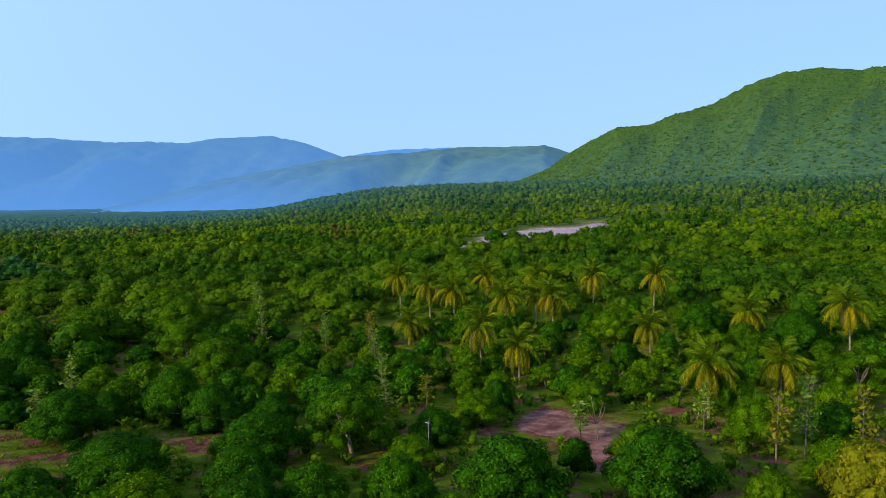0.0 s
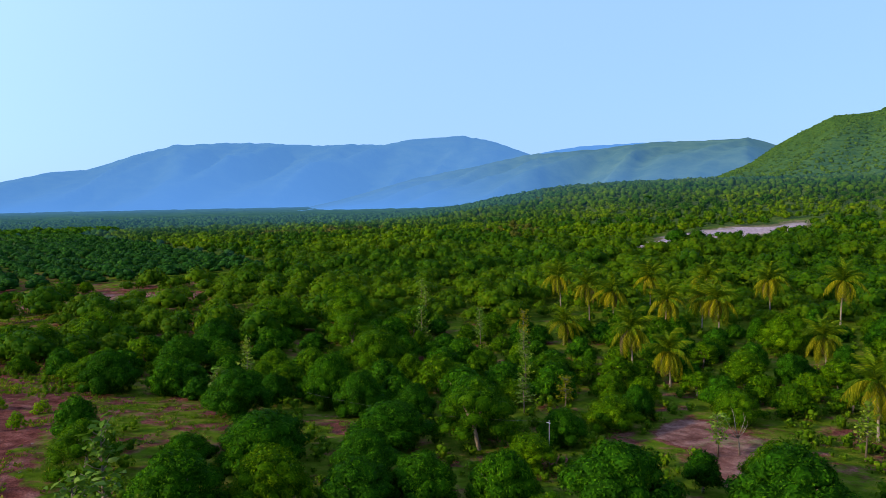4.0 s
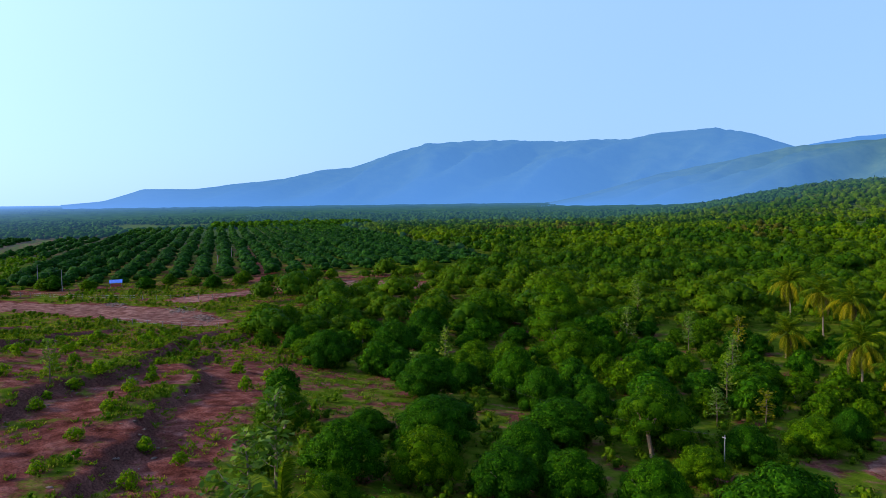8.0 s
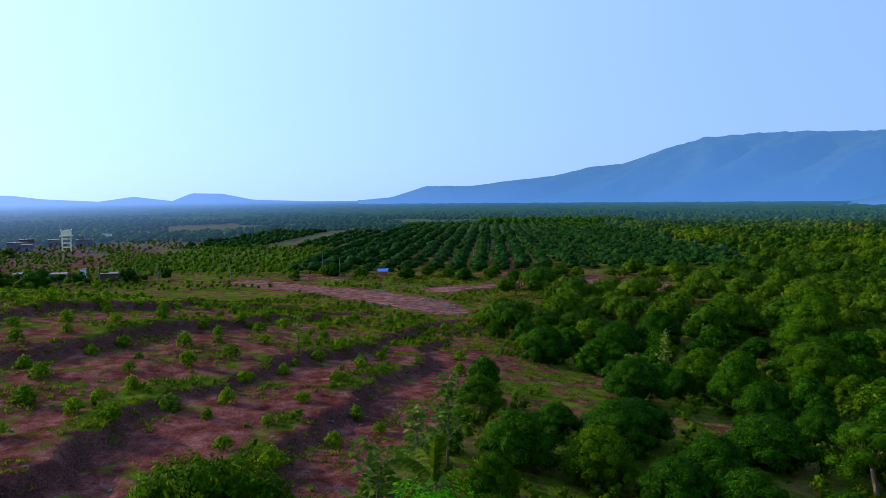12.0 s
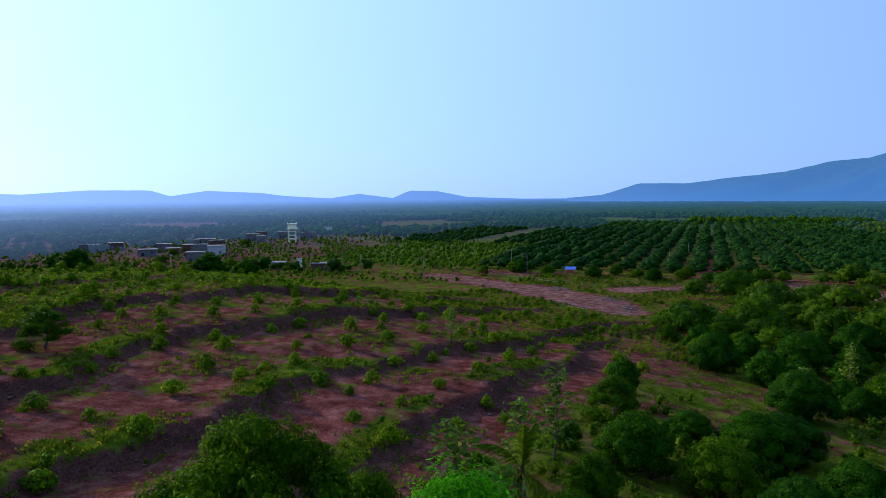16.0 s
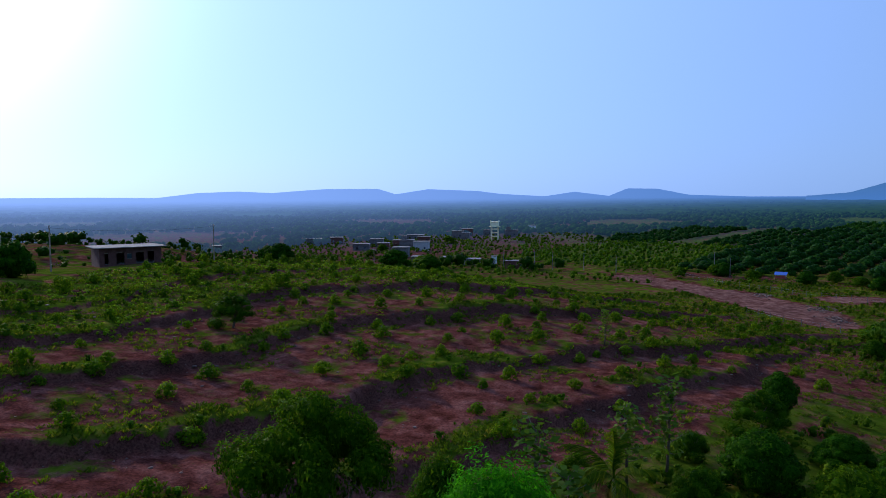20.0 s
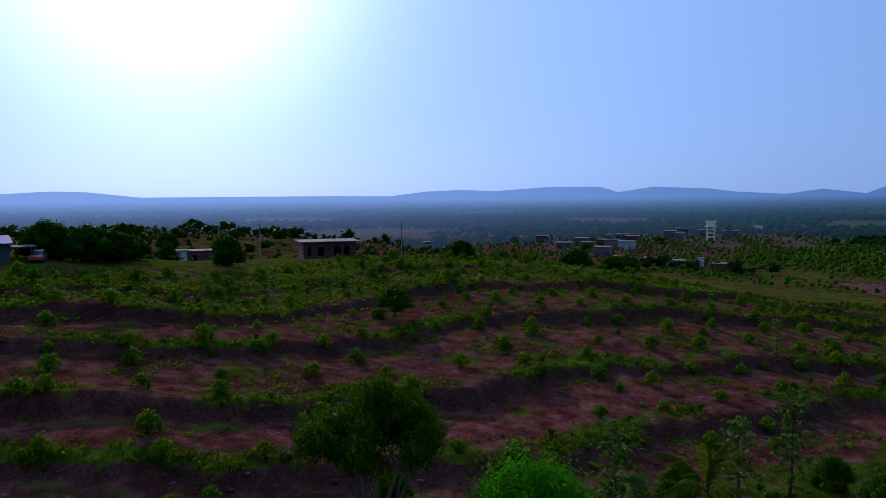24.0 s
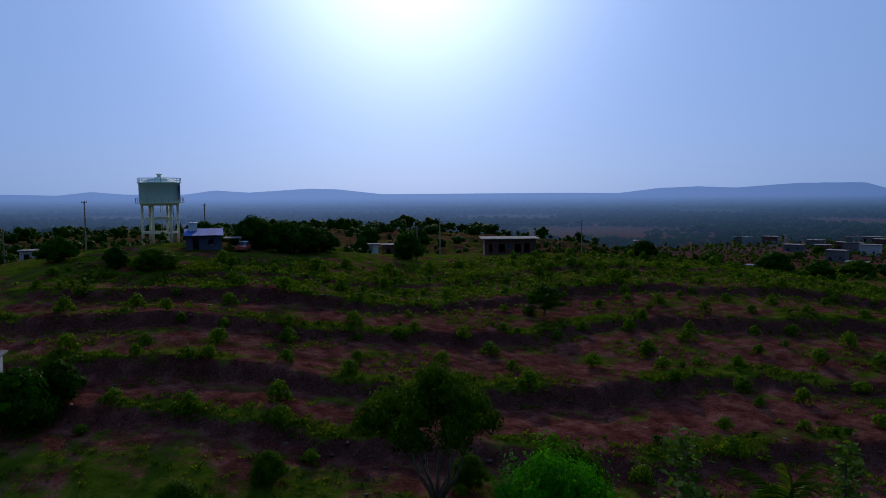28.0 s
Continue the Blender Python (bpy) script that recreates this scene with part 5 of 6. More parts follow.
wood("weed_patches", p, pick.uniform(0.35, 1.0, len(p)), TUFTS, M["grass"], "patches of weeds and dry grass on the red soil", 9)
p = scatter(pick, -135, 40, -90, 75, 1.9, lambda x, y: lip(x, y) * (0.5 + 0.5 * np.sin(x * 0.23 + 2) * np.sin(y * 0.31)) > pick.uniform(0.08, 0.9, len(x)))
wood("terrace_bushes", p, pick.uniform(0.25, 0.85, len(p)), SHRUB_T, M["bright"], "low weedy bushes along the terrace edges", 7)
p = scatter(pick, -130, 30, -20, 80, 1.1, lambda x, y: (clearing(x, y) > 0.1) & (pick.uniform(size=len(x)) < 0.5) | ((in_field(x, y) < 0.5) & (steps(x, y)[1] > -9) & (steps(x, y)[1] < 3) & (pick.uniform(size=len(x)) < 0.55)))
wood("meadow_grass", p, pick.uniform(0.4, 1.1, len(p)), TUFTS, M["grass"], "rough meadow grass in the clearing", 8)


p = scatter(pick, -125, 40, -78, 30, 1.25, lambda x, y: in_field(x, y) * smooth(50, 62, steps(x, y)[1]) * (0.55 + 0.45 * np.sin(x * 0.17 + 1.2 * np.sin(y * 0.13)) * np.sin(y * 0.21 + 1)) > pick.uniform(0.0, 0.8, len(x)))
wood("hilltop_weeds", p, pick.uniform(0.22, 0.58, len(p)), SHRUB_T, M["weeds"], "lush bright weeds over the upper terraces", 27, None, 0.75)


def rubble(name, places, sizes, label, seed):
    r = np.random.default_rng(seed)
    base = np.array([(1, 0, 0), (0, 1, 0), (-1, 0, 0), (0, -1, 0), (0.6, 0.6, 0.55), (-0.6, 0.6, 0.6), (-0.6, -0.6, 0.5), (0.6, -0.6, 0.6), (0, 0, 0.8), (0, 0, -0.6)], float)
    tri = np.array([(0, 1, 4), (1, 2, 5), (2, 3, 6), (3, 0, 7), (4, 1, 5), (5, 2, 6), (6, 3, 7), (7, 0, 4), (4, 5, 8), (5, 6, 8), (6, 7, 8), (7, 4, 8), (1, 0, 9), (2, 1, 9), (3, 2, 9), (0, 3, 9)])
    n = len(places)
    v = base[None] * r.uniform(0.6, 1.3, (n, 10, 1)) * np.stack([sizes * r.uniform(0.7, 1.5, n), sizes * r.uniform(0.7, 1.3, n), sizes * r.uniform(0.4, 0.8, n)], -1)[:, None]
    a = r.uniform(0, 6.3, n)[:, None]
    x, y = v[..., 0] * np.cos(a) - v[..., 1] * np.sin(a), v[..., 0] * np.sin(a) + v[..., 1] * np.cos(a)
    z = v[..., 2] + land(places[:, 0], places[:, 1])[:, None]
    v = np.stack([x + places[:, :1], y + places[:, 1:], z], -1).reshape(-1, 3)
    f = (tri[None] + 10 * np.arange(n)[:, None, None]).reshape(-1, 3)
    return tagged(new(name, mesh_from(name, v, f, M["rock"])), label, "stones", kind="stuff")


def stony(x, y):
    u, v = steps(x, y)
    q = 0 * x
    for c, h in SCARPS:
        q = np.maximum(q, np.exp(-((v - edge(c, u) + 0.9) / 1.3) ** 2))
    return in_field(x, y) * q


p = scatter(pick, -130, 25, -80, 60, 0.8, lambda x, y: stony(x, y) * 0.35 + 0.03 * in_field(x, y) + 0.02 * dirt_yard(x, y) > pick.uniform(size=len(x)))
p2 = scatter(pick, -235, -90, -20, 90, 1.7, lambda x, y: (steps(x, y)[0] > 100) & (steps(x, y)[0] < 225) & (steps(x, y)[1] > -14) & (steps(x, y)[1] < 75) & (dirt_yard(x, y) < 0.05) & ~wooded(x, y) & (np.sin(x * 0.21 + 1) * np.sin(y * 0.27 + np.sin(x * 0.1)) > pick.uniform(-0.6, 0.9, len(x))))
wood("margin_bushes", p2, pick.uniform(0.35, 1.0, len(p2)), SHRUB_T, M["wood_light"], "bright green weeds and bushes round the yard", 10)
p2 = scatter(pick, -235, -90, -20, 90, 1.2, lambda x, y: (steps(x, y)[0] > 100) & (steps(x, y)[1] > -14) & (steps(x, y)[1] < 75) & (dirt_yard(x, y) < 0.05) & (pick.uniform(size=len(x)) < 0.6))
wood("margin_grass", p2, pick.uniform(0.5, 1.3, len(p2)), TUFTS, M["grass"], "rough grass round the yard", 18)
rubble("rubble", p, 0.07 + 0.22 * pick.uniform(size=len(p)) ** 4, "broken reddish field stones below the terrace edges", 3)


# ---- buildings ----
def lathe(profile, sides=32):
    v = [(r * math.cos(2 * math.pi * s / sides), r * math.sin(2 * math.pi * s / sides), z) for r, z in profile for s in range(sides)]
    f = [(i * sides + s, i * sides + (s + 1) % sides, (i + 1) * sides + (s + 1) % sides, (i + 1) * sides + s) for i in range(len(profile) - 1) for s in range(sides)]
    return Build().add(v, f)


def box_mesh(name, dims, material, bevel=0.0):
    return Build().box(*dims[:6], dims[6] if len(dims) > 6 else bevel).mesh(name, material)


def pierced(w, h, t, openings):
    """A wall along x from the middle, front face at y=0, with openings (x0, x1, z0, z1) through it."""
    b = Build()
    levels = sorted({-0.6, h, *[z for o in openings for z in o[2:]]})
    x = -w / 2
    for x0, x1, z0, z1 in [*sorted(openings), (w / 2, w / 2, 0, 0)]:
        for a, c in zip(levels[:-1], levels[1:]):
            b.box(x, 0, a, x0, t, c)
            if x1 > x0 and (c <= z0 or a >= z1):
                b.box(x0, 0, a, x1, t, c)
        x = x1
    return b


def house(name, x, y, w, d, h, turn, wall, roof, openings, label, group="", storey2=0.0, sink=0.0, over=0.35):
    ob = thing(name, x, y, float(land(x, y)) - sink, turn, label, "house", group)
    t = 0.2
    part("wall", pierced(w, h, t, openings).mesh("front_wall", wall, False, True), ob, "", pose(0, -d / 2, 0))
    part("wall", box_mesh("side_wall", (-w / 2, -d / 2 + t, -0.6, -w / 2 + t, d / 2 - t, h), wall), ob)
    part("wall", pierced(d - 2 * t, h, t, [(-0.5, 0.5, 0.9, min(2.0, h - 0.3))]).mesh("side_wall", wall, False, True), ob, "", pose(w / 2, 0, 0, 0, 0, 90))
    part("wall", box_mesh("back_wall", (-w / 2, d / 2 - t, -0.6, w / 2, d / 2, h), wall), ob)
    part("floor_slab", box_mesh("floor_slab", (-w / 2 + t, -d / 2 + t, -0.5, w / 2 - t, d / 2 - t, 0.05), M["concrete"]), ob)
    part("roof", box_mesh("roof", (-w / 2 - over, -d / 2 - over, h, w / 2 + over, d / 2 + over, h + 0.16, 0.02), roof), ob, "flat concrete roof slab")
    for x0, x1, z0, z1 in openings:
        if z0 > 0.3:
            win = part("window", box_mesh("window_frame", (x0, 0.05, z0, x1, 0.11, z0 + 0.06), M["wood"]), ob, "", pose(0, -d / 2, 0))
            part("frame", box_mesh("window_frame", (x0, 0.05, z1 - 0.06, x1, 0.11, z1), M["wood"]), win)
            part("pane", box_mesh("window_pane", (x0, 0.07, z0 + 0.06, x1, 0.08, z1 - 0.06), M["glass"]), win, "dark window pane")
        else:
            part("door_frame", box_mesh("door_frame", (x0, 0.04, z1 - 0.08, x1, 0.12, z1), M["wood"]), ob, "", pose(0, -d / 2, 0))
    if storey2:
        part("stair_head", box_mesh("stair_head", (-w * 0.4, -d * 0.1, h + 0.16, -w * 0.05, d * 0.35, h + 0.16 + storey2), wall), ob, "small room on the roof")
        part("stair_head_roof", box_mesh("stair_head_roof", (-w * 0.42, -d * 0.13, h + 0.16 + storey2, -w * 0.03, d * 0.38, h + 0.28 + storey2), roof), ob)
    return ob


# the unfinished brick house on the hill
house("unfinished_house", -78.4, -75.2, 11.2, 7.5, 3.1, 148, M["brick"], M["concrete"], [(-4.7, -4.0, 0, 2.2), (-2.6, -1.2, 0, 2.2), (-0.7, 0.1, 0.9, 2.0), (0.9, 2.3, 0, 2.2), (3.0, 4.2, 0, 2.3)], "unfinished brick house with open doorways and a flat slab", over=0.9, sink=-0.5)
# the house cut off at the foot of the slope
house("plastered_house", 22.2, -17.2, 5.0, 4.6, 2.7, 165, M["plaster"], M["concrete"], [(-1.9, -0.9, 0, 2.0), (0.4, 1.4, 0.9, 1.9)], "small plastered house with a white door beside a dark tree")
# the village
GREY, VILLAGE = M["concrete"], "village houses"
for x, y, w, d, h, turn, wall, up in (
    (-172, -78, 5.5, 4, 2.8, 118, "concrete", 0), (-254, -193, 9, 6, 3.4, 130, "concrete", 0), (-318, -181, 8.5, 6, 3.2, 118, "concrete", 0),
    (-326, -171, 7, 6, 3.6, 118, "brick", 0), (-290, -136, 8, 6, 3.2, 112, "concrete", 0), (-301, -129, 6, 5, 3.0, 112, "brick", 0),
    (-315, -140, 7, 6, 4.0, 110, "concrete", 0), (-316, -127, 6.5, 6, 3.6, 108, "brick", 0), (-262, -101, 7, 6, 4.4, 106, "concrete", 0),
    (-306, -118, 7, 6, 4.4, 106, "concrete", 2.2), (-297, -106, 7.5, 6, 4.6, 106, "plaster", 0), (-238, -81, 7, 5, 2.8, 104, "concrete", 0),
    (-241, -69, 7, 5, 2.6, 100, "brick", 0), (-240, -59.5, 6.5, 5, 2.4, 100, "concrete", 0), (-245, -52, 1.8, 1.8, 3.2, 98, "white", 0),
    (-232, -39, 8, 5, 2.9, 98, "brick", 0), (-398, -124, 7, 6, 4.4, 104, "concrete", 0), (-391, -116, 5, 5, 3.6, 104, "concrete", 0),
    (-425, -127, 7, 6, 4.6, 104, "brick", 0), (-433, -115, 6, 6, 3.8, 104, "concrete", 0), (-421, -95, 8.5, 6, 4.2, 102, "concrete", 1.8),
    (-491, -99, 6, 6, 4.4, 100, "white", 0), (-372, -142, 10, 6, 3.0, 110, "concrete", 0), (-352, -128, 7, 6, 3.4, 108, "brick", 0),
):
    n = max(1, int(w / 3))
    op = [(-w / 2 + (k + 0.5) * w / n - 0.45, -w / 2 + (k + 0.5) * w / n + 0.45, 0 if k % 3 == 0 else 0.9, 2.0) for k in range(n)]
    house("village_house", x, y, w, d, h, turn, M[wall], M["concrete"], op, {"concrete": "bare grey concrete house with a flat roof", "brick": "low brick house with a flat roof", "plaster": "pale plastered house with a flat roof", "white": "small white-painted house block"}[wall], VILLAGE, up)
# the house with the blue roof, the tank on it and the low wall beside it
blue = thing("blue_roofed_shed", -8.2, -61.5, float(land(-8.2, -61.5)) - 0.2, 166, "low shed with a blue sheet roof beside the water tower", "shed")
part("wall", pierced(5.2, 2.2, 0.15, [(-1.6, -0.7, 0, 1.9), (0.6, 1.4, 0.9, 1.7)]).mesh("shed_front", M["shed_wall"], False, True), blue, "", pose(0, -2, 0))
part("wall", box_mesh("shed_side", (-2.6, -1.85, -0.5, -2.45, 2, 2.2), M["shed_wall"]), blue)
part("wall", box_mesh("shed_side", (2.45, -1.85, -0.5, 2.6, 2, 2.2), M["shed_wall"]), blue)
part("wall", box_mesh("shed_back", (-2.45, 1.85, -0.5, 2.45, 2, 2.2), M["shed_wall"]), blue)
part("lean_to_roof", Build().box(2.9, -2.2, 1.75, 5.6, 1.8, 1.83).mesh("lean_to_roof", M["concrete"]), blue, "grey lean-to roof beside the shed")
for k in range(2):
    part("lean_to_post", Build().box(5.3, -2.0 + 3.4 * k, -0.5, 5.42, -1.88 + 3.4 * k, 1.75).mesh("lean_to_post", M["wood"]), blue)
for k in range(5):
    part("roof_sheet", box_mesh("roof_sheet", (-2.9 + 1.15 * k, -2.6, 2.24 + 0.02 * (k % 2), -1.73 + 1.15 * k, 2.3, 2.30 + 0.02 * (k % 2)), M["blue_roof"]), blue, "", pose(0, 0, 0.55, 10, 0, 0))
tank = part("water_tank", box_mesh("roof_tank", (-0.6, -0.6, 2.3, 0.6, 0.6, 4.1, 0.06), M["white"]), blue, "white plastered water tank on the roof", pose(-1.6, 0.6, 0))
part("tank_lid", box_mesh("tank_lid", (-0.7, -0.7, 4.1, 0.7, 0.7, 4.2, 0.02), M["white"]), tank)
# sheds and walls behind the hilltop trees
house("white_hut", -48.5, -84.5, 3.2, 2.6, 2.3, 152, M["white"], M["concrete"], [(-0.5, 0.4, 0, 1.9)], "small white-painted hut under a tree")
house("low_house", -60.5, -93.0, 8.5, 4.5, 2.6, 150, M["brick"], M["concrete"], [(-3.2, -2.3, 0, 2.0), (-0.6, 0.4, 0.9, 1.8), (2.0, 3.0, 0, 2.0)], "low brick house with a pale flat roof")
house("low_house", 12.0, -112.0, 6.0, 4.5, 2.5, 172, M["plaster"], M["concrete"], [(-2.2, -1.2, 0, 2.0), (0.8, 1.8, 0.9, 1.8)], "low pale house with a flat roof")


# the water tower
def water_tower():
    x, y = -5.0, -77.7
    ob = thing("water_tower", x, y, float(land(x, y)) - 0.2, 165, "round mint-green water tank on cream concrete columns", "water tower")
    ob.scale = (0.88, 0.88, 0.95)
    top = 7.6
    for k in range(6):
        a = radians(60 * k + 10)
        cx, cy = 3.25 * math.cos(a), 3.25 * math.sin(a)
        part("column", Build().tube([(cx, cy, -0.6), (cx, cy, top)], [0.26, 0.24], 10).mesh("tower_column", M["cream"], True), ob)
    for z in (2.4, 4.9):
        for k in range(6):
            a, b = radians(60 * k + 10), radians(60 * k + 70)
            m = Build()
            p, q = Vector((3.25 * math.cos(a), 3.25 * math.sin(a), z)), Vector((3.25 * math.cos(b), 3.25 * math.sin(b), z))
            m.tube([p, q], [0.24, 0.24], 4)
            part("brace_beam", m.mesh("brace_beam", M["cream"]), ob)
    part("ring_beam", lathe([(3.55, top), (3.55, top - 0.35), (2.9, top - 0.35), (2.9, top)], 36).mesh("ring_beam", M["cream"]), ob)
    gallery = part("gallery", lathe([(3.4, top), (4.5, top + 0.05), (4.5, top + 0.17), (3.4, top + 0.17)], 40).mesh("gallery", M["cream"]), ob, "cream walkway round the foot of the tank")
    tank = part("tank", lathe([(0.0, top), (3.6, top), (3.75, top + 0.2), (3.75, top + 3.55), (3.9, top + 3.6), (3.9, top + 3.75)], 48).mesh("tank_wall", M["tank"], True), ob, "smooth mint-green round tank wall")
    part("dome", lathe([(3.9, top + 3.75), (3.2, top + 3.8), (2.4, top + 4.25), (1.3, top + 4.6), (0.4, top + 4.7), (0.0, top + 4.7)], 40).mesh("tank_dome", M["tank"], True), tank, "shallow domed tank roof")
    part("vent", lathe([(0.35, top + 4.6), (0.35, top + 5.1), (0.5, top + 5.15), (0.5, top + 5.3), (0.0, top + 5.4)], 14).mesh("tank_vent", M["cream"]), tank, "small vent cap on the dome")
    for z, r, n in ((top + 0.17, 4.42, 22), (top + 3.7, 3.95, 22)):
        for k in range(n):
            a = 2 * math.pi * k / n
            part("railing_post", Build().tube([(r * math.cos(a), r * math.sin(a), z), (r * math.cos(a), r * math.sin(a), z + 0.85)], [0.04, 0.04], 5).mesh("railing_post", M["metal"]), gallery if r > 4.2 else tank)
        for h in (0.45, 0.82):
            part("rail", lathe([(r - 0.03, z + h), (r + 0.03, z + h), (r + 0.03, z + h + 0.05), (r - 0.03, z + h + 0.05), (r - 0.03, z + h)], 40).mesh("rail", M["metal"]), gallery if r > 4.2 else tank)
    for s in (-0.22, 0.22):
        part("ladder_rail", Build().tube([(s, 4.0, 0), (s, 4.0, top + 4.5)], [0.04, 0.04], 5).mesh("ladder_rail", M["metal"]), ob)
    for k in range(26):
        part("rung", Build().tube([(-0.22, 4.0, 0.4 + 0.45 * k), (0.22, 4.0, 0.4 + 0.45 * k)], [0.02, 0.02], 4).mesh("rung", M["metal"]), ob)
    part("inlet_pipe", Build().tube([(2.2, 2.9, -0.4), (2.2, 2.9, top)], [0.12, 0.12], 8).mesh("inlet_pipe", M["metal"], True), ob)
    part("sign_board", box_mesh("sign_board", (3.7, -2.0, top + 0.4, 3.85, -0.9, top + 3.3), M["blue_roof"]), ob, "violet painted panel on the tank wall")


water_tower()


# the smaller square tower in the village
def small_tower():
    x, y = -381.0, -94.0
    ob = thing("small_water_tower", x, y, float(land(x, y)), 12, "pale yellow square water tank on a concrete frame", "water tower")
    for sx in (-1, 1):
        for sy in (-1, 1):
            part("column", box_mesh("column", (2 * sx - 0.28, 2 * sy - 0.28, -0.6, 2 * sx + 0.28, 2 * sy + 0.28, 8.2), M["cream"]), ob)
    for z in (2.2, 4.4, 6.6):
        for s in (-1, 1):
            part("brace_beam", box_mesh("beam", (-1.72, 2 * s - 0.2, z, 1.72, 2 * s + 0.2, z + 0.45), M["cream"]), ob)
            part("brace_beam", box_mesh("beam", (2 * s - 0.2, -1.72, z, 2 * s + 0.2, 1.72, z + 0.45), M["cream"]), ob)
    part("gallery", box_mesh("gallery", (-3.2, -3.2, 8.2, 3.2, 3.2, 8.45), M["cream"]), ob)
    part("tank", box_mesh("tank", (-2.4, -2.4, 8.45, 2.4, 2.4, 11.2, 0.08), M["cream"]), ob, "pale yellow square tank")
    part("tank_lid", box_mesh("tank_lid", (-2.7, -2.7, 11.2, 2.7, 2.7, 11.45), M["cream"]), ob)
    for k in range(5):
        for s in (-1, 1):
            part("railing_post", box_mesh("railing_post", (-2.6 + 1.3 * k - 0.1, 2.55 * s - 0.06, 11.45, -2.6 + 1.3 * k + 0.1, 2.55 * s + 0.06, 12.1), M["cream"]), ob)


small_tower()

# the open shelter with the blue sheet
shelter = thing("shelter", -229, 51.6, float(land(-229, 51.6)), 260, "open field shelter under a blue plastic sheet", "shelter")
shelter.scale = (0.72, 0.72, 0.72)
for sx in (-2.2, 2.2):
    for sy in (-1.6, 1.6):
        part("post", Build().tube([(sx, sy, -0.3), (sx, sy, 2.5 - 0.25 * sy)], [0.09, 0.07], 6).mesh("shelter_post", M["wood"]), shelter)
part("roof_sheet", Build().add([(-2.7, -2.2, 3.05), (2.7, -2.2, 3.0), (2.6, 2.2, 1.95), (-2.6, 2.2, 2.0), (-2.7, -2.2, 3.1), (2.7, -2.2, 3.05), (2.6, 2.2, 2.0), (-2.6, 2.2, 2.05)], [(3, 2, 1, 0), (4, 5, 6, 7), (0, 1, 5, 4), (1, 2, 6, 5), (2, 3, 7, 6), (3, 0, 4, 7)]).mesh("blue_sheet", M["blue_roof"]), shelter, "sloping bright blue sheet")
part("wall", box_mesh("shelter_wall", (-2.1, 1.4, -0.3, 2.1, 1.5, 1.6), M["red"]), shelter, "red-painted back wall")


# parked car beside the shed
def car(x, y, turn):
    ob = thing("car", x, y, float(land(x, y)) + 0.02, turn, "small red car with a white roof parked on bare ground", "car")
    body = Build().add([(-1.9, -0.8, 0.35), (1.9, -0.8, 0.35), (1.9, 0.8, 0.35), (-1.9, 0.8, 0.35), (-1.95, -0.82, 0.8), (1.9, -0.82, 0.75), (1.9, 0.82, 0.75), (-1.95, 0.82, 0.8), (-1.8, -0.76, 0.95), (1.0, -0.76, 0.95), (1.0, 0.76, 0.95), (-1.8, 0.76, 0.95)],
                       [(3, 2, 1, 0), (0, 1, 5, 4), (1, 2, 6, 5), (2, 3, 7, 6), (3, 0, 4, 7), (4, 5, 9, 8), (5, 6, 10, 9), (6, 7, 11, 10), (7, 4, 8, 11), (8, 9, 10, 11)])
    part("body", body.mesh("car_body", M["red"]), ob)
    part("cabin", Build().add([(-1.7, -0.74, 0.95), (0.8, -0.74, 0.95), (0.8, 0.74, 0.95), (-1.7, 0.74, 0.95), (-1.4, -0.6, 1.42), (0.2, -0.6, 1.42), (0.2, 0.6, 1.42), (-1.4, 0.6, 1.42)], [(0, 1, 5, 4), (1, 2, 6, 5), (2, 3, 7, 6), (3, 0, 4, 7)]).mesh("car_windows", M["glass"]), ob, "dark glass cabin")
    part("roof", box_mesh("car_roof", (-1.42, -0.62, 1.42, 0.22, 0.62, 1.47), M["white"], 0.01), ob, "white roof")
    for wx in (-1.2, 1.2):
        for wy in (-0.78, 0.78):
            w = part("wheel", Build().tube([(wx, wy - 0.1, 0.3), (wx, wy + 0.1, 0.3)], [0.3, 0.3], 14).mesh("tyre", M["rubber"]), ob)
            part("rim", Build().tube([(wx, wy - 0.11, 0.3), (wx, wy + 0.11, 0.3)], [0.17, 0.17], 10).mesh("rim", M["metal"]), w)


car(-13.4, -58.6, 60)


# ---- poles, wires and fences ----
def pole(x, y, high, arms, label, material="concrete", turn=0):
    ob = thing("power_pole" if arms else "pole", x, y, float(land(x, y)), turn, label, "pole", "poles on the plain")
    part("shaft", Build().tube([(0, 0, -0.5), (0, 0, high)], [0.14, 0.09], 8).mesh("pole_shaft", M[material]), ob)
    for k in range(arms):
        z = high - 0.35 - 0.7 * k
        part("cross_arm", box_mesh("cross_arm", (-0.9, -0.05, z, 0.9, 0.05, z + 0.1), M["metal"]), ob)
        for s in (-0.8, 0, 0.8):
            part("insulator", Build().tube([(s, 0, z + 0.1), (s, 0, z + 0.28)], [0.05, 0.04], 6).mesh("insulator", M["white"]), ob)
    return ob


def wire(a, b, sag, thick=0.02):
    a, b = Vector(a), Vector(b)
    pts = [a.lerp(b, i / 12) - Vector((0, 0, sag * 4 * (i / 12) * (1 - i / 12))) for i in range(13)]
    ob = new("wire", Build().tube(pts, [thick] * 13, 4).mesh("wire", M["rubber"]))
    return tagged(ob, "thin sagging overhead wire between poles", "wire", "overhead wires")


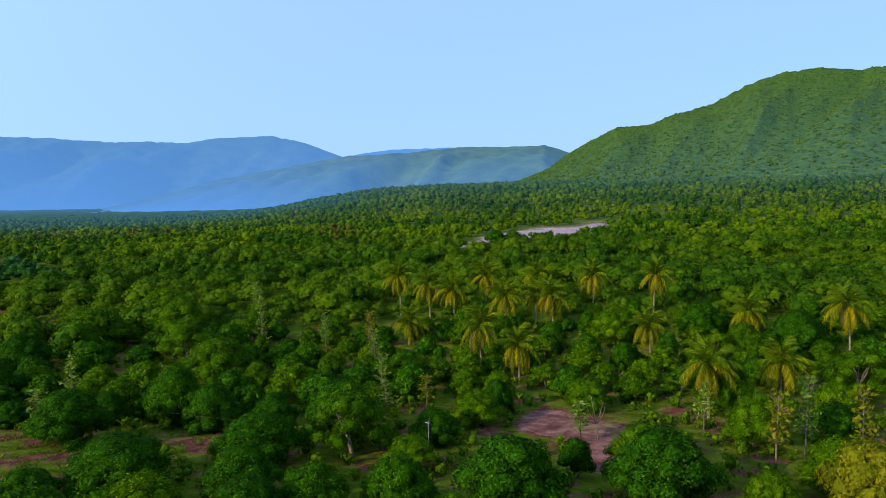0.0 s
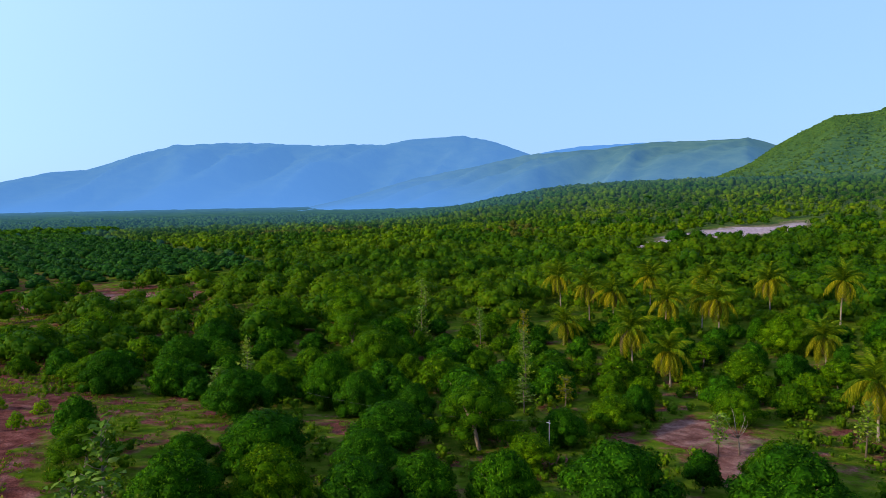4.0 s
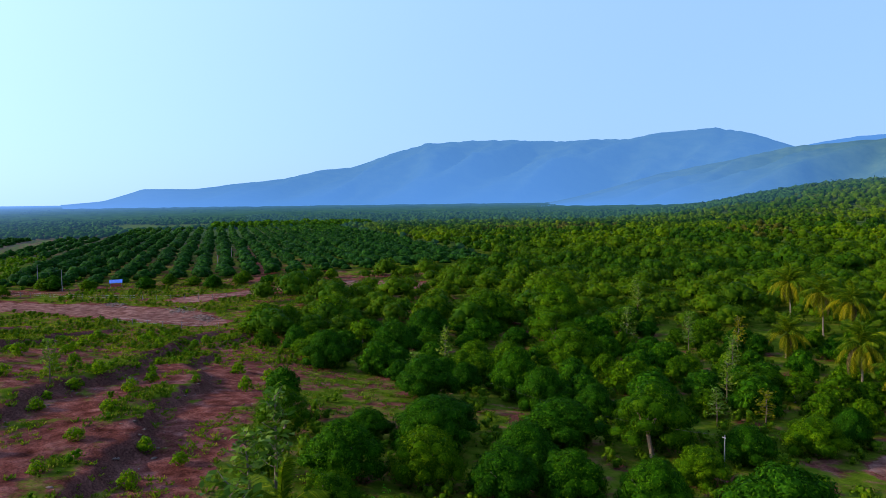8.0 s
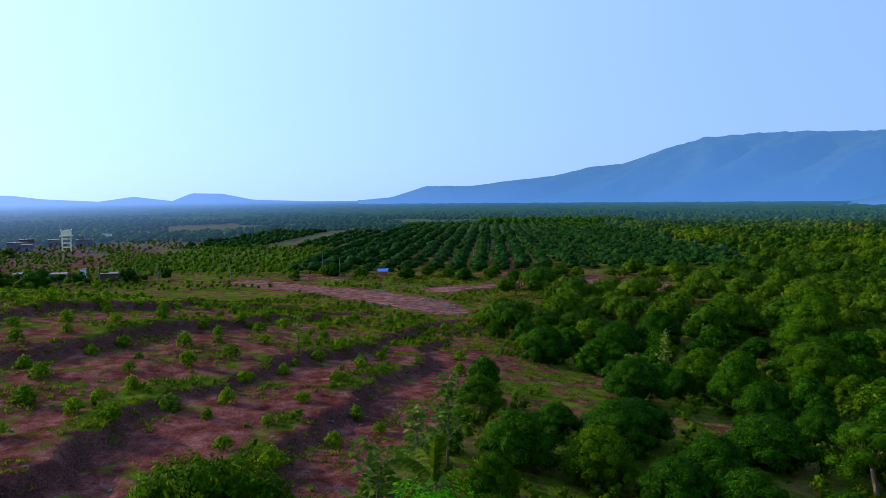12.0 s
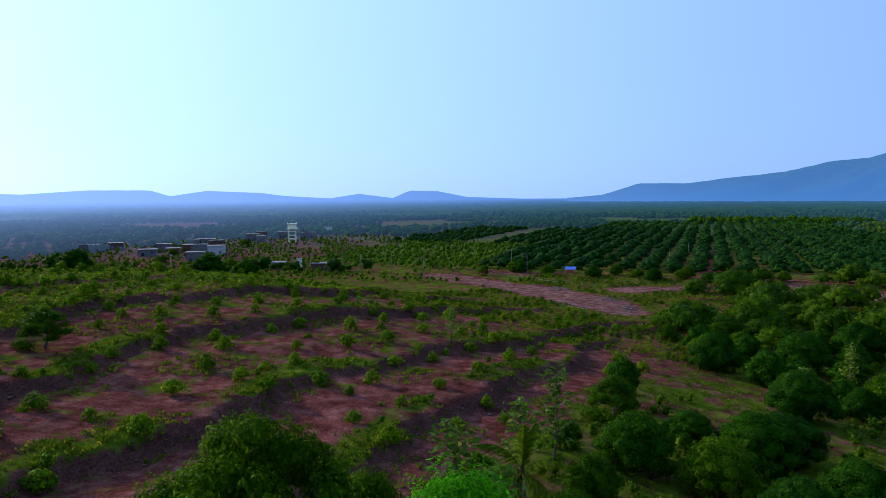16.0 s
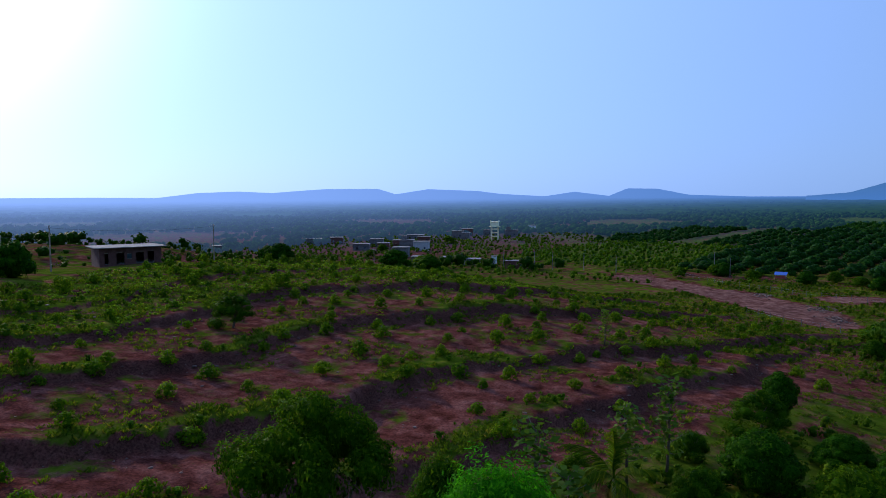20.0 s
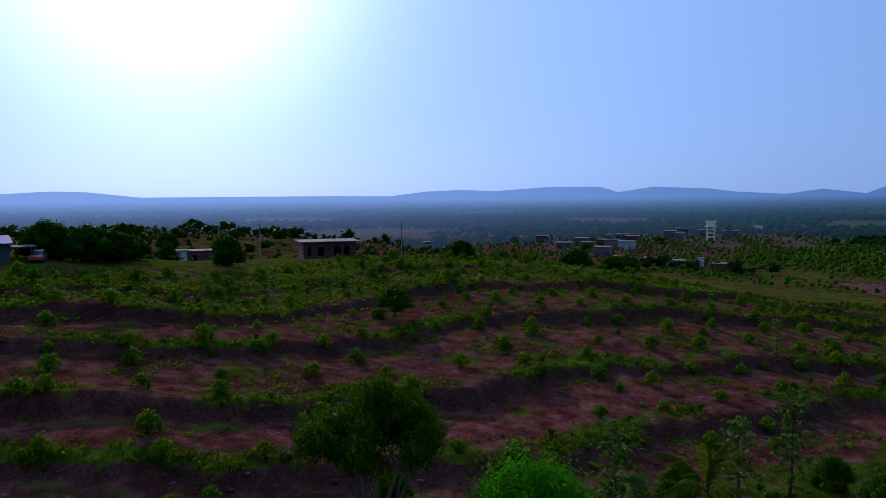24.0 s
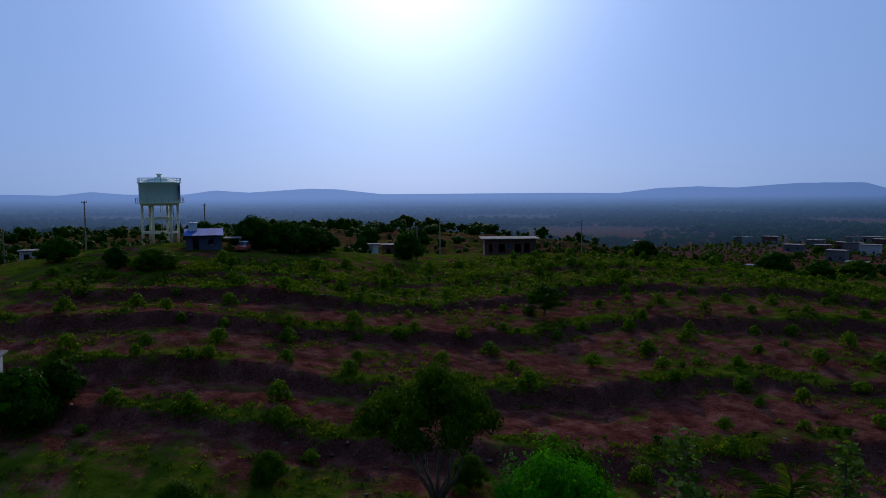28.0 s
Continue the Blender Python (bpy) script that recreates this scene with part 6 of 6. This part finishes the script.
POLE_LABEL = "slender grey concrete pole at the orchard edge"
line = [(-226.5, -42.5), (-236, -33), (-231.5, -25.0), (-234.5, -14.0), (-226.2, -1.2), (-228.2, 36.1)]
for x, y in line:
    pole(x, y, 6.6, 0, POLE_LABEL)
for (x0, y0), (x1, y1) in zip(line[:-1], line[1:]):
    wire((x0, y0, float(land(x0, y0)) + 6.4), (x1, y1, float(land(x1, y1)) + 6.4), 0.4, 0.015)
for x, y, h, arms in ((-246, 31, 7.0, 0), (-300, 112, 6.0, 0), (-268, 96, 5.5, 0), (-55.5, -67.9, 7.5, 1), (-62, -88, 7.0, 1), (-88, -62, 7.5, 1), (-190, -78, 8.0, 1), (7.0, -74, 8.0, 1), (-12.5, -78, 7.2, 2), (18, -86, 6.5, 0), (-34, -86, 6.0, 0)):
    pole(x, y, h, arms, "wooden power pole with a cross-arm" if arms else POLE_LABEL, "wood" if arms else "concrete", 60)
wire((-55.5, -67.9, float(land(-55.5, -67.9)) + 7.1), (-62, -88, float(land(-62, -88)) + 6.6), 0.5)
wire((-55.5, -67.9, float(land(-55.5, -67.9)) + 7.1), (-88, -62, float(land(-88, -62)) + 7.1), 0.7)
# the short white post with its line among the mango trees
post = thing("white_post", -20.2, 69.0, float(land(-20.2, 69.0)), 0, "slender white post between mango trees", "post")
part("shaft", Build().tube([(0, 0, -0.4), (0, 0, 5.0)], [0.055, 0.04], 8).mesh("post_shaft", M["concrete"]), post)
part("cross_arm", box_mesh("post_arm", (-0.3, -0.03, 4.7, 0.12, 0.03, 4.76), M["metal"]), post)
wire((-20.8, 69.0, float(land(-20.2, 69.0)) + 4.8), (-52, 66, float(land(-52, 66)) + 3.6), 0.8, 0.010)


def fence(points, gap, high, label):
    for (x0, y0), (x1, y1) in zip(points[:-1], points[1:]):
        n = max(1, int(math.hypot(x1 - x0, y1 - y0) / gap))
        x, y = (x0 + x1) / 2, (y0 + y1) / 2
        z = float(land(x, y))
        ob = thing("fence", x, y, z, 0, label, "fence", "post-and-wire fences")
        ends = []
        for k in range(n + 1):
            px, py = x0 + (x1 - x0) * k / n, y0 + (y1 - y0) * k / n
            pz = float(land(px, py)) - z
            h = high * (0.9 + 0.2 * ((k * 37) % 10) / 10)
            part("post", Build().tube([(px - x, py - y, pz - 0.3), (px - x + 0.03 * (k % 3 - 1), py - y, pz + h)], [0.075, 0.06], 5).mesh("fence_post", M["concrete"]), ob)
            ends.append((px - x, py - y, pz))
        for f in (0.45, 0.85):
            part("strand", Build().tube([(a, b, c + high * f) for a, b, c in ends], [0.012] * len(ends), 3).mesh("fence_wire", M["metal"]), ob)


fence([(-228, 20), (-208, 36), (-191, 52), (-180, 72)], 3.6, 1.5, "pale stone fence posts with wire beside the dirt yard")
fence([(-152, 39), (-141, 46), (-134, 56)], 3.8, 1.4, "short pale fence posts along the yard's edge")

# piles of stone on the yard
p = np.concatenate([np.random.default_rng(31 + k).normal(scale=(2.6, 1.6), size=(120, 2)) + c for k, c in enumerate(((-166.0, 56.0), (-186.0, 44.0), (-152.0, 58.0)))])
rubble("stone_heap", p, 0.15 + 0.3 * np.random.default_rng(35).uniform(size=len(p)) ** 2, "heaps of broken stone on the dirt yard", 36)

for x, y, w, turn in ((-98, 432, 9, 12), (-74, 446, 6, 100), (-70, 440, 5, 20)):
    wall = thing("low_wall", x, y, float(land(x, y)), turn, "low whitewashed wall on the sandy ground", "wall")
    part("wall", box_mesh("low_wall", (-w / 2, -0.2, -0.4, w / 2, 0.2, 0.9, 0.03), M["concrete"]), wall)
    part("coping", box_mesh("wall_coping", (-w / 2 - 0.1, -0.28, 0.9, w / 2 + 0.1, 0.28, 1.0), M["concrete"]), wall)

# trees on the hilltop and round the yard
for k, (x, y, s, h) in enumerate(((-17.0, -64.0, 4.6, 7.4), (-20.5, -60.0, 4.2, 7.0), (-25.5, -63.0, 4.4, 6.4), (-30.0, -66.0, 3.2, 5.2), (-10.8, -71.5, 2.8, 5.0), (-45.3, -63.2, 3.4, 7.2), (-62.0, -112.0, 3.0, 6.5), (-72.0, -104.0, 3.4, 6.8), (-45.5, -83.0, 1.9, 5.2), (12.0, -58.0, 2.8, 4.4), (18.4, -11.4, 3.3, 6.6), (15.6, -13.0, 2.2, 4.4), (6.0, -50.0, 2.0, 3.6), (30.0, -40.0, 3.0, 5.0), (-96.0, -52.0, 3.4, 4.8), (-104.0, -60.0, 3.2, 4.2), (-118.0, -36.0, 4.0, 5.6), (-124.0, -30.0, 3.4, 5.0), (20.0, -100.0, 4.0, 7.0), (32.0, -95.0, 4.0, 6.5))):
    tree("hilltop_tree", x, y, s, h, *MANGO_FAR[k % 5], rng.uniform(0, 6.3), "dark round-crowned tree on the hilltop", "tree", "hilltop trees")
for k, (x, y, s, h) in enumerate(((-231, 34, 3.4, 6.6), (-226, 44, 2.4, 3.6), (-216, 58, 3.6, 5.4), (-222, 20, 2.4, 3.6), (-206, 76, 3.4, 5.6), (-210, 86, 3.0, 4.6), (-201, 92, 3.0, 4.4), (-128, 62, 4.2, 5.0), (-136, 66, 3.8, 4.6), (-144, 70, 3.6, 5.0))):
    tree("yard_tree", x, y, s, h, *(BRIGHT_FAR if k % 2 else MANGO_FAR)[k % 5], rng.uniform(0, 6.3), "rounded green tree at the edge of the yard", "tree", "trees round the yard")


for x, y, w, h in ((-214, -68, 5.5, 7.0), (-222, -74, 4.2, 6.0), (-206, -118, 6.0, 7.0), (-250, -110, 3.4, 5.0), (-285, -122, 3.2, 5.0), (-345, -110, 4.0, 6.0)):
    tree("village_tree", x, y, w, h, *BRIGHT_FAR[int(w * 7) % 5], x * 0.7, "broad shade tree among the low houses", "tree", "shade trees in the village")

# scrub and thickets between the houses and on the hilltop
pick = np.random.default_rng(61)
p = scatter(pick, -480, 60, -260, 0, 4.4, lambda x, y: (town(x, y) > 0.02) & (np.sin(x * 0.09 + 1.4 * np.sin(y * 0.06)) * np.sin(y * 0.12 + np.sin(x * 0.05)) > pick.uniform(-0.9, 0.6, len(x))) & (in_field(x, y) < 0.3))
wood("village_scrub", p, pick.uniform(0.35, 1.0, len(p)), SMALL_T, M["far_wood"], "dusty green thickets between the houses", 71)

p = scatter(pick, -400, -195, -190, 45, 3.6, lambda x, y: (dirt_yard(x, y) < 0.05) & (in_field(x, y) < 0.05) & (steps(x, y)[1] > 40) & (np.sin(x * 0.07 + 1.5 * np.sin(y * 0.05)) * np.sin(y * 0.09 + np.sin(x * 0.04)) > pick.uniform(-0.7, 0.5, len(x))))
wood("plain_bushes", p, pick.uniform(0.35, 1.05, len(p)), SMALL_T, M["bright"], "bushes and young trees over the plain by the village", 72)
p = scatter(pick, -165, 75, -330, -88, 5.0, lambda x, y: (np.hypot(x + 5, y + 78) > 13) & (np.hypot(x + 78, y + 75) > 11) & (np.sin(x * 0.08 + 1.2 * np.sin(y * 0.06)) * np.sin(y * 0.10 + np.sin(x * 0.05)) > pick.uniform(-0.6, 0.7, len(x))))
wood("table_scrub", p, pick.uniform(0.4, 1.3, len(p)) + 0.9 * (pick.uniform(size=len(p)) > 0.9), SMALL_T, M["wood_dark"], "dark scrub and small trees on the high ground", 73)

# a leafless pale tree by the bare red ground
BARE_AT = (-6.2, 85.8)
b = Build().tube([(0, 0, -0.3), (0.05, 0, 1.2), (0.2, 0.1, 2.0)], [0.10, 0.08, 0.06], 6)
bare = thing("bare_tree", BARE_AT[0], BARE_AT[1], float(land(*BARE_AT)), 200, "leafless pale-limbed tree beside bare red ground", "tree")
part("trunk", b.mesh("bare_trunk", M["palm_bark"], True), bare)
for k, (dx, dy, dz) in enumerate(((2.6, 0.3, 1.2), (-0.7, 0.4, 2.6), (0.5, -0.6, 3.0), (1.4, 0.8, 2.4), (-1.1, -0.5, 1.5))):
    root = np.array([0.2, 0.1, 1.9])
    end = root + (dx, dy, dz)
    limb = part("limb", Build().tube([root, root + np.array((dx, dy, dz)) * 0.5 + (0, 0, -0.2), end], [0.055, 0.04, 0.015], 5).mesh("bare_limb", M["palm_bark"], True), bare)
    for j in range(3):
        a = root + (end - root) * (0.45 + 0.2 * j)
        part("twig", Build().tube([a, a + (0.3 * math.cos(k + 2 * j), 0.3 * math.sin(k + 2 * j), 0.5 + 0.1 * j)], [0.02, 0.006], 4).mesh("bare_twig", M["palm_bark"]), limb)

tree("spreading_bush", 1.5, -47.5, 3.4, 3.6, *BRIGHT[1], 0.9, "low wide grey-green bushy tree on the hilltop slope", "tree", "")

# light trees along the orchard front
for k in range(13):
    q = np.array((-240, 45)) + (-13 + 2.5 * math.sin(k * 2.1)) * ROW_D + (-22 + 11.5 * k + 3 * math.sin(k * 3.3)) * ROW_N
    if abs(-22 + 11.5 * k - 57) > 6 and math.hypot(q[0] + 229, q[1] - 51.6) > 6:
        tree("yard_tree", q[0], q[1], 2.2 + 0.9 * abs(math.sin(k * 1.7)), 3.6 + 1.6 * abs(math.sin(k * 1.3)), *BRIGHT_FAR[k % 5], k * 1.1, "light green rounded tree along the orchard front", "tree", "trees round the yard")
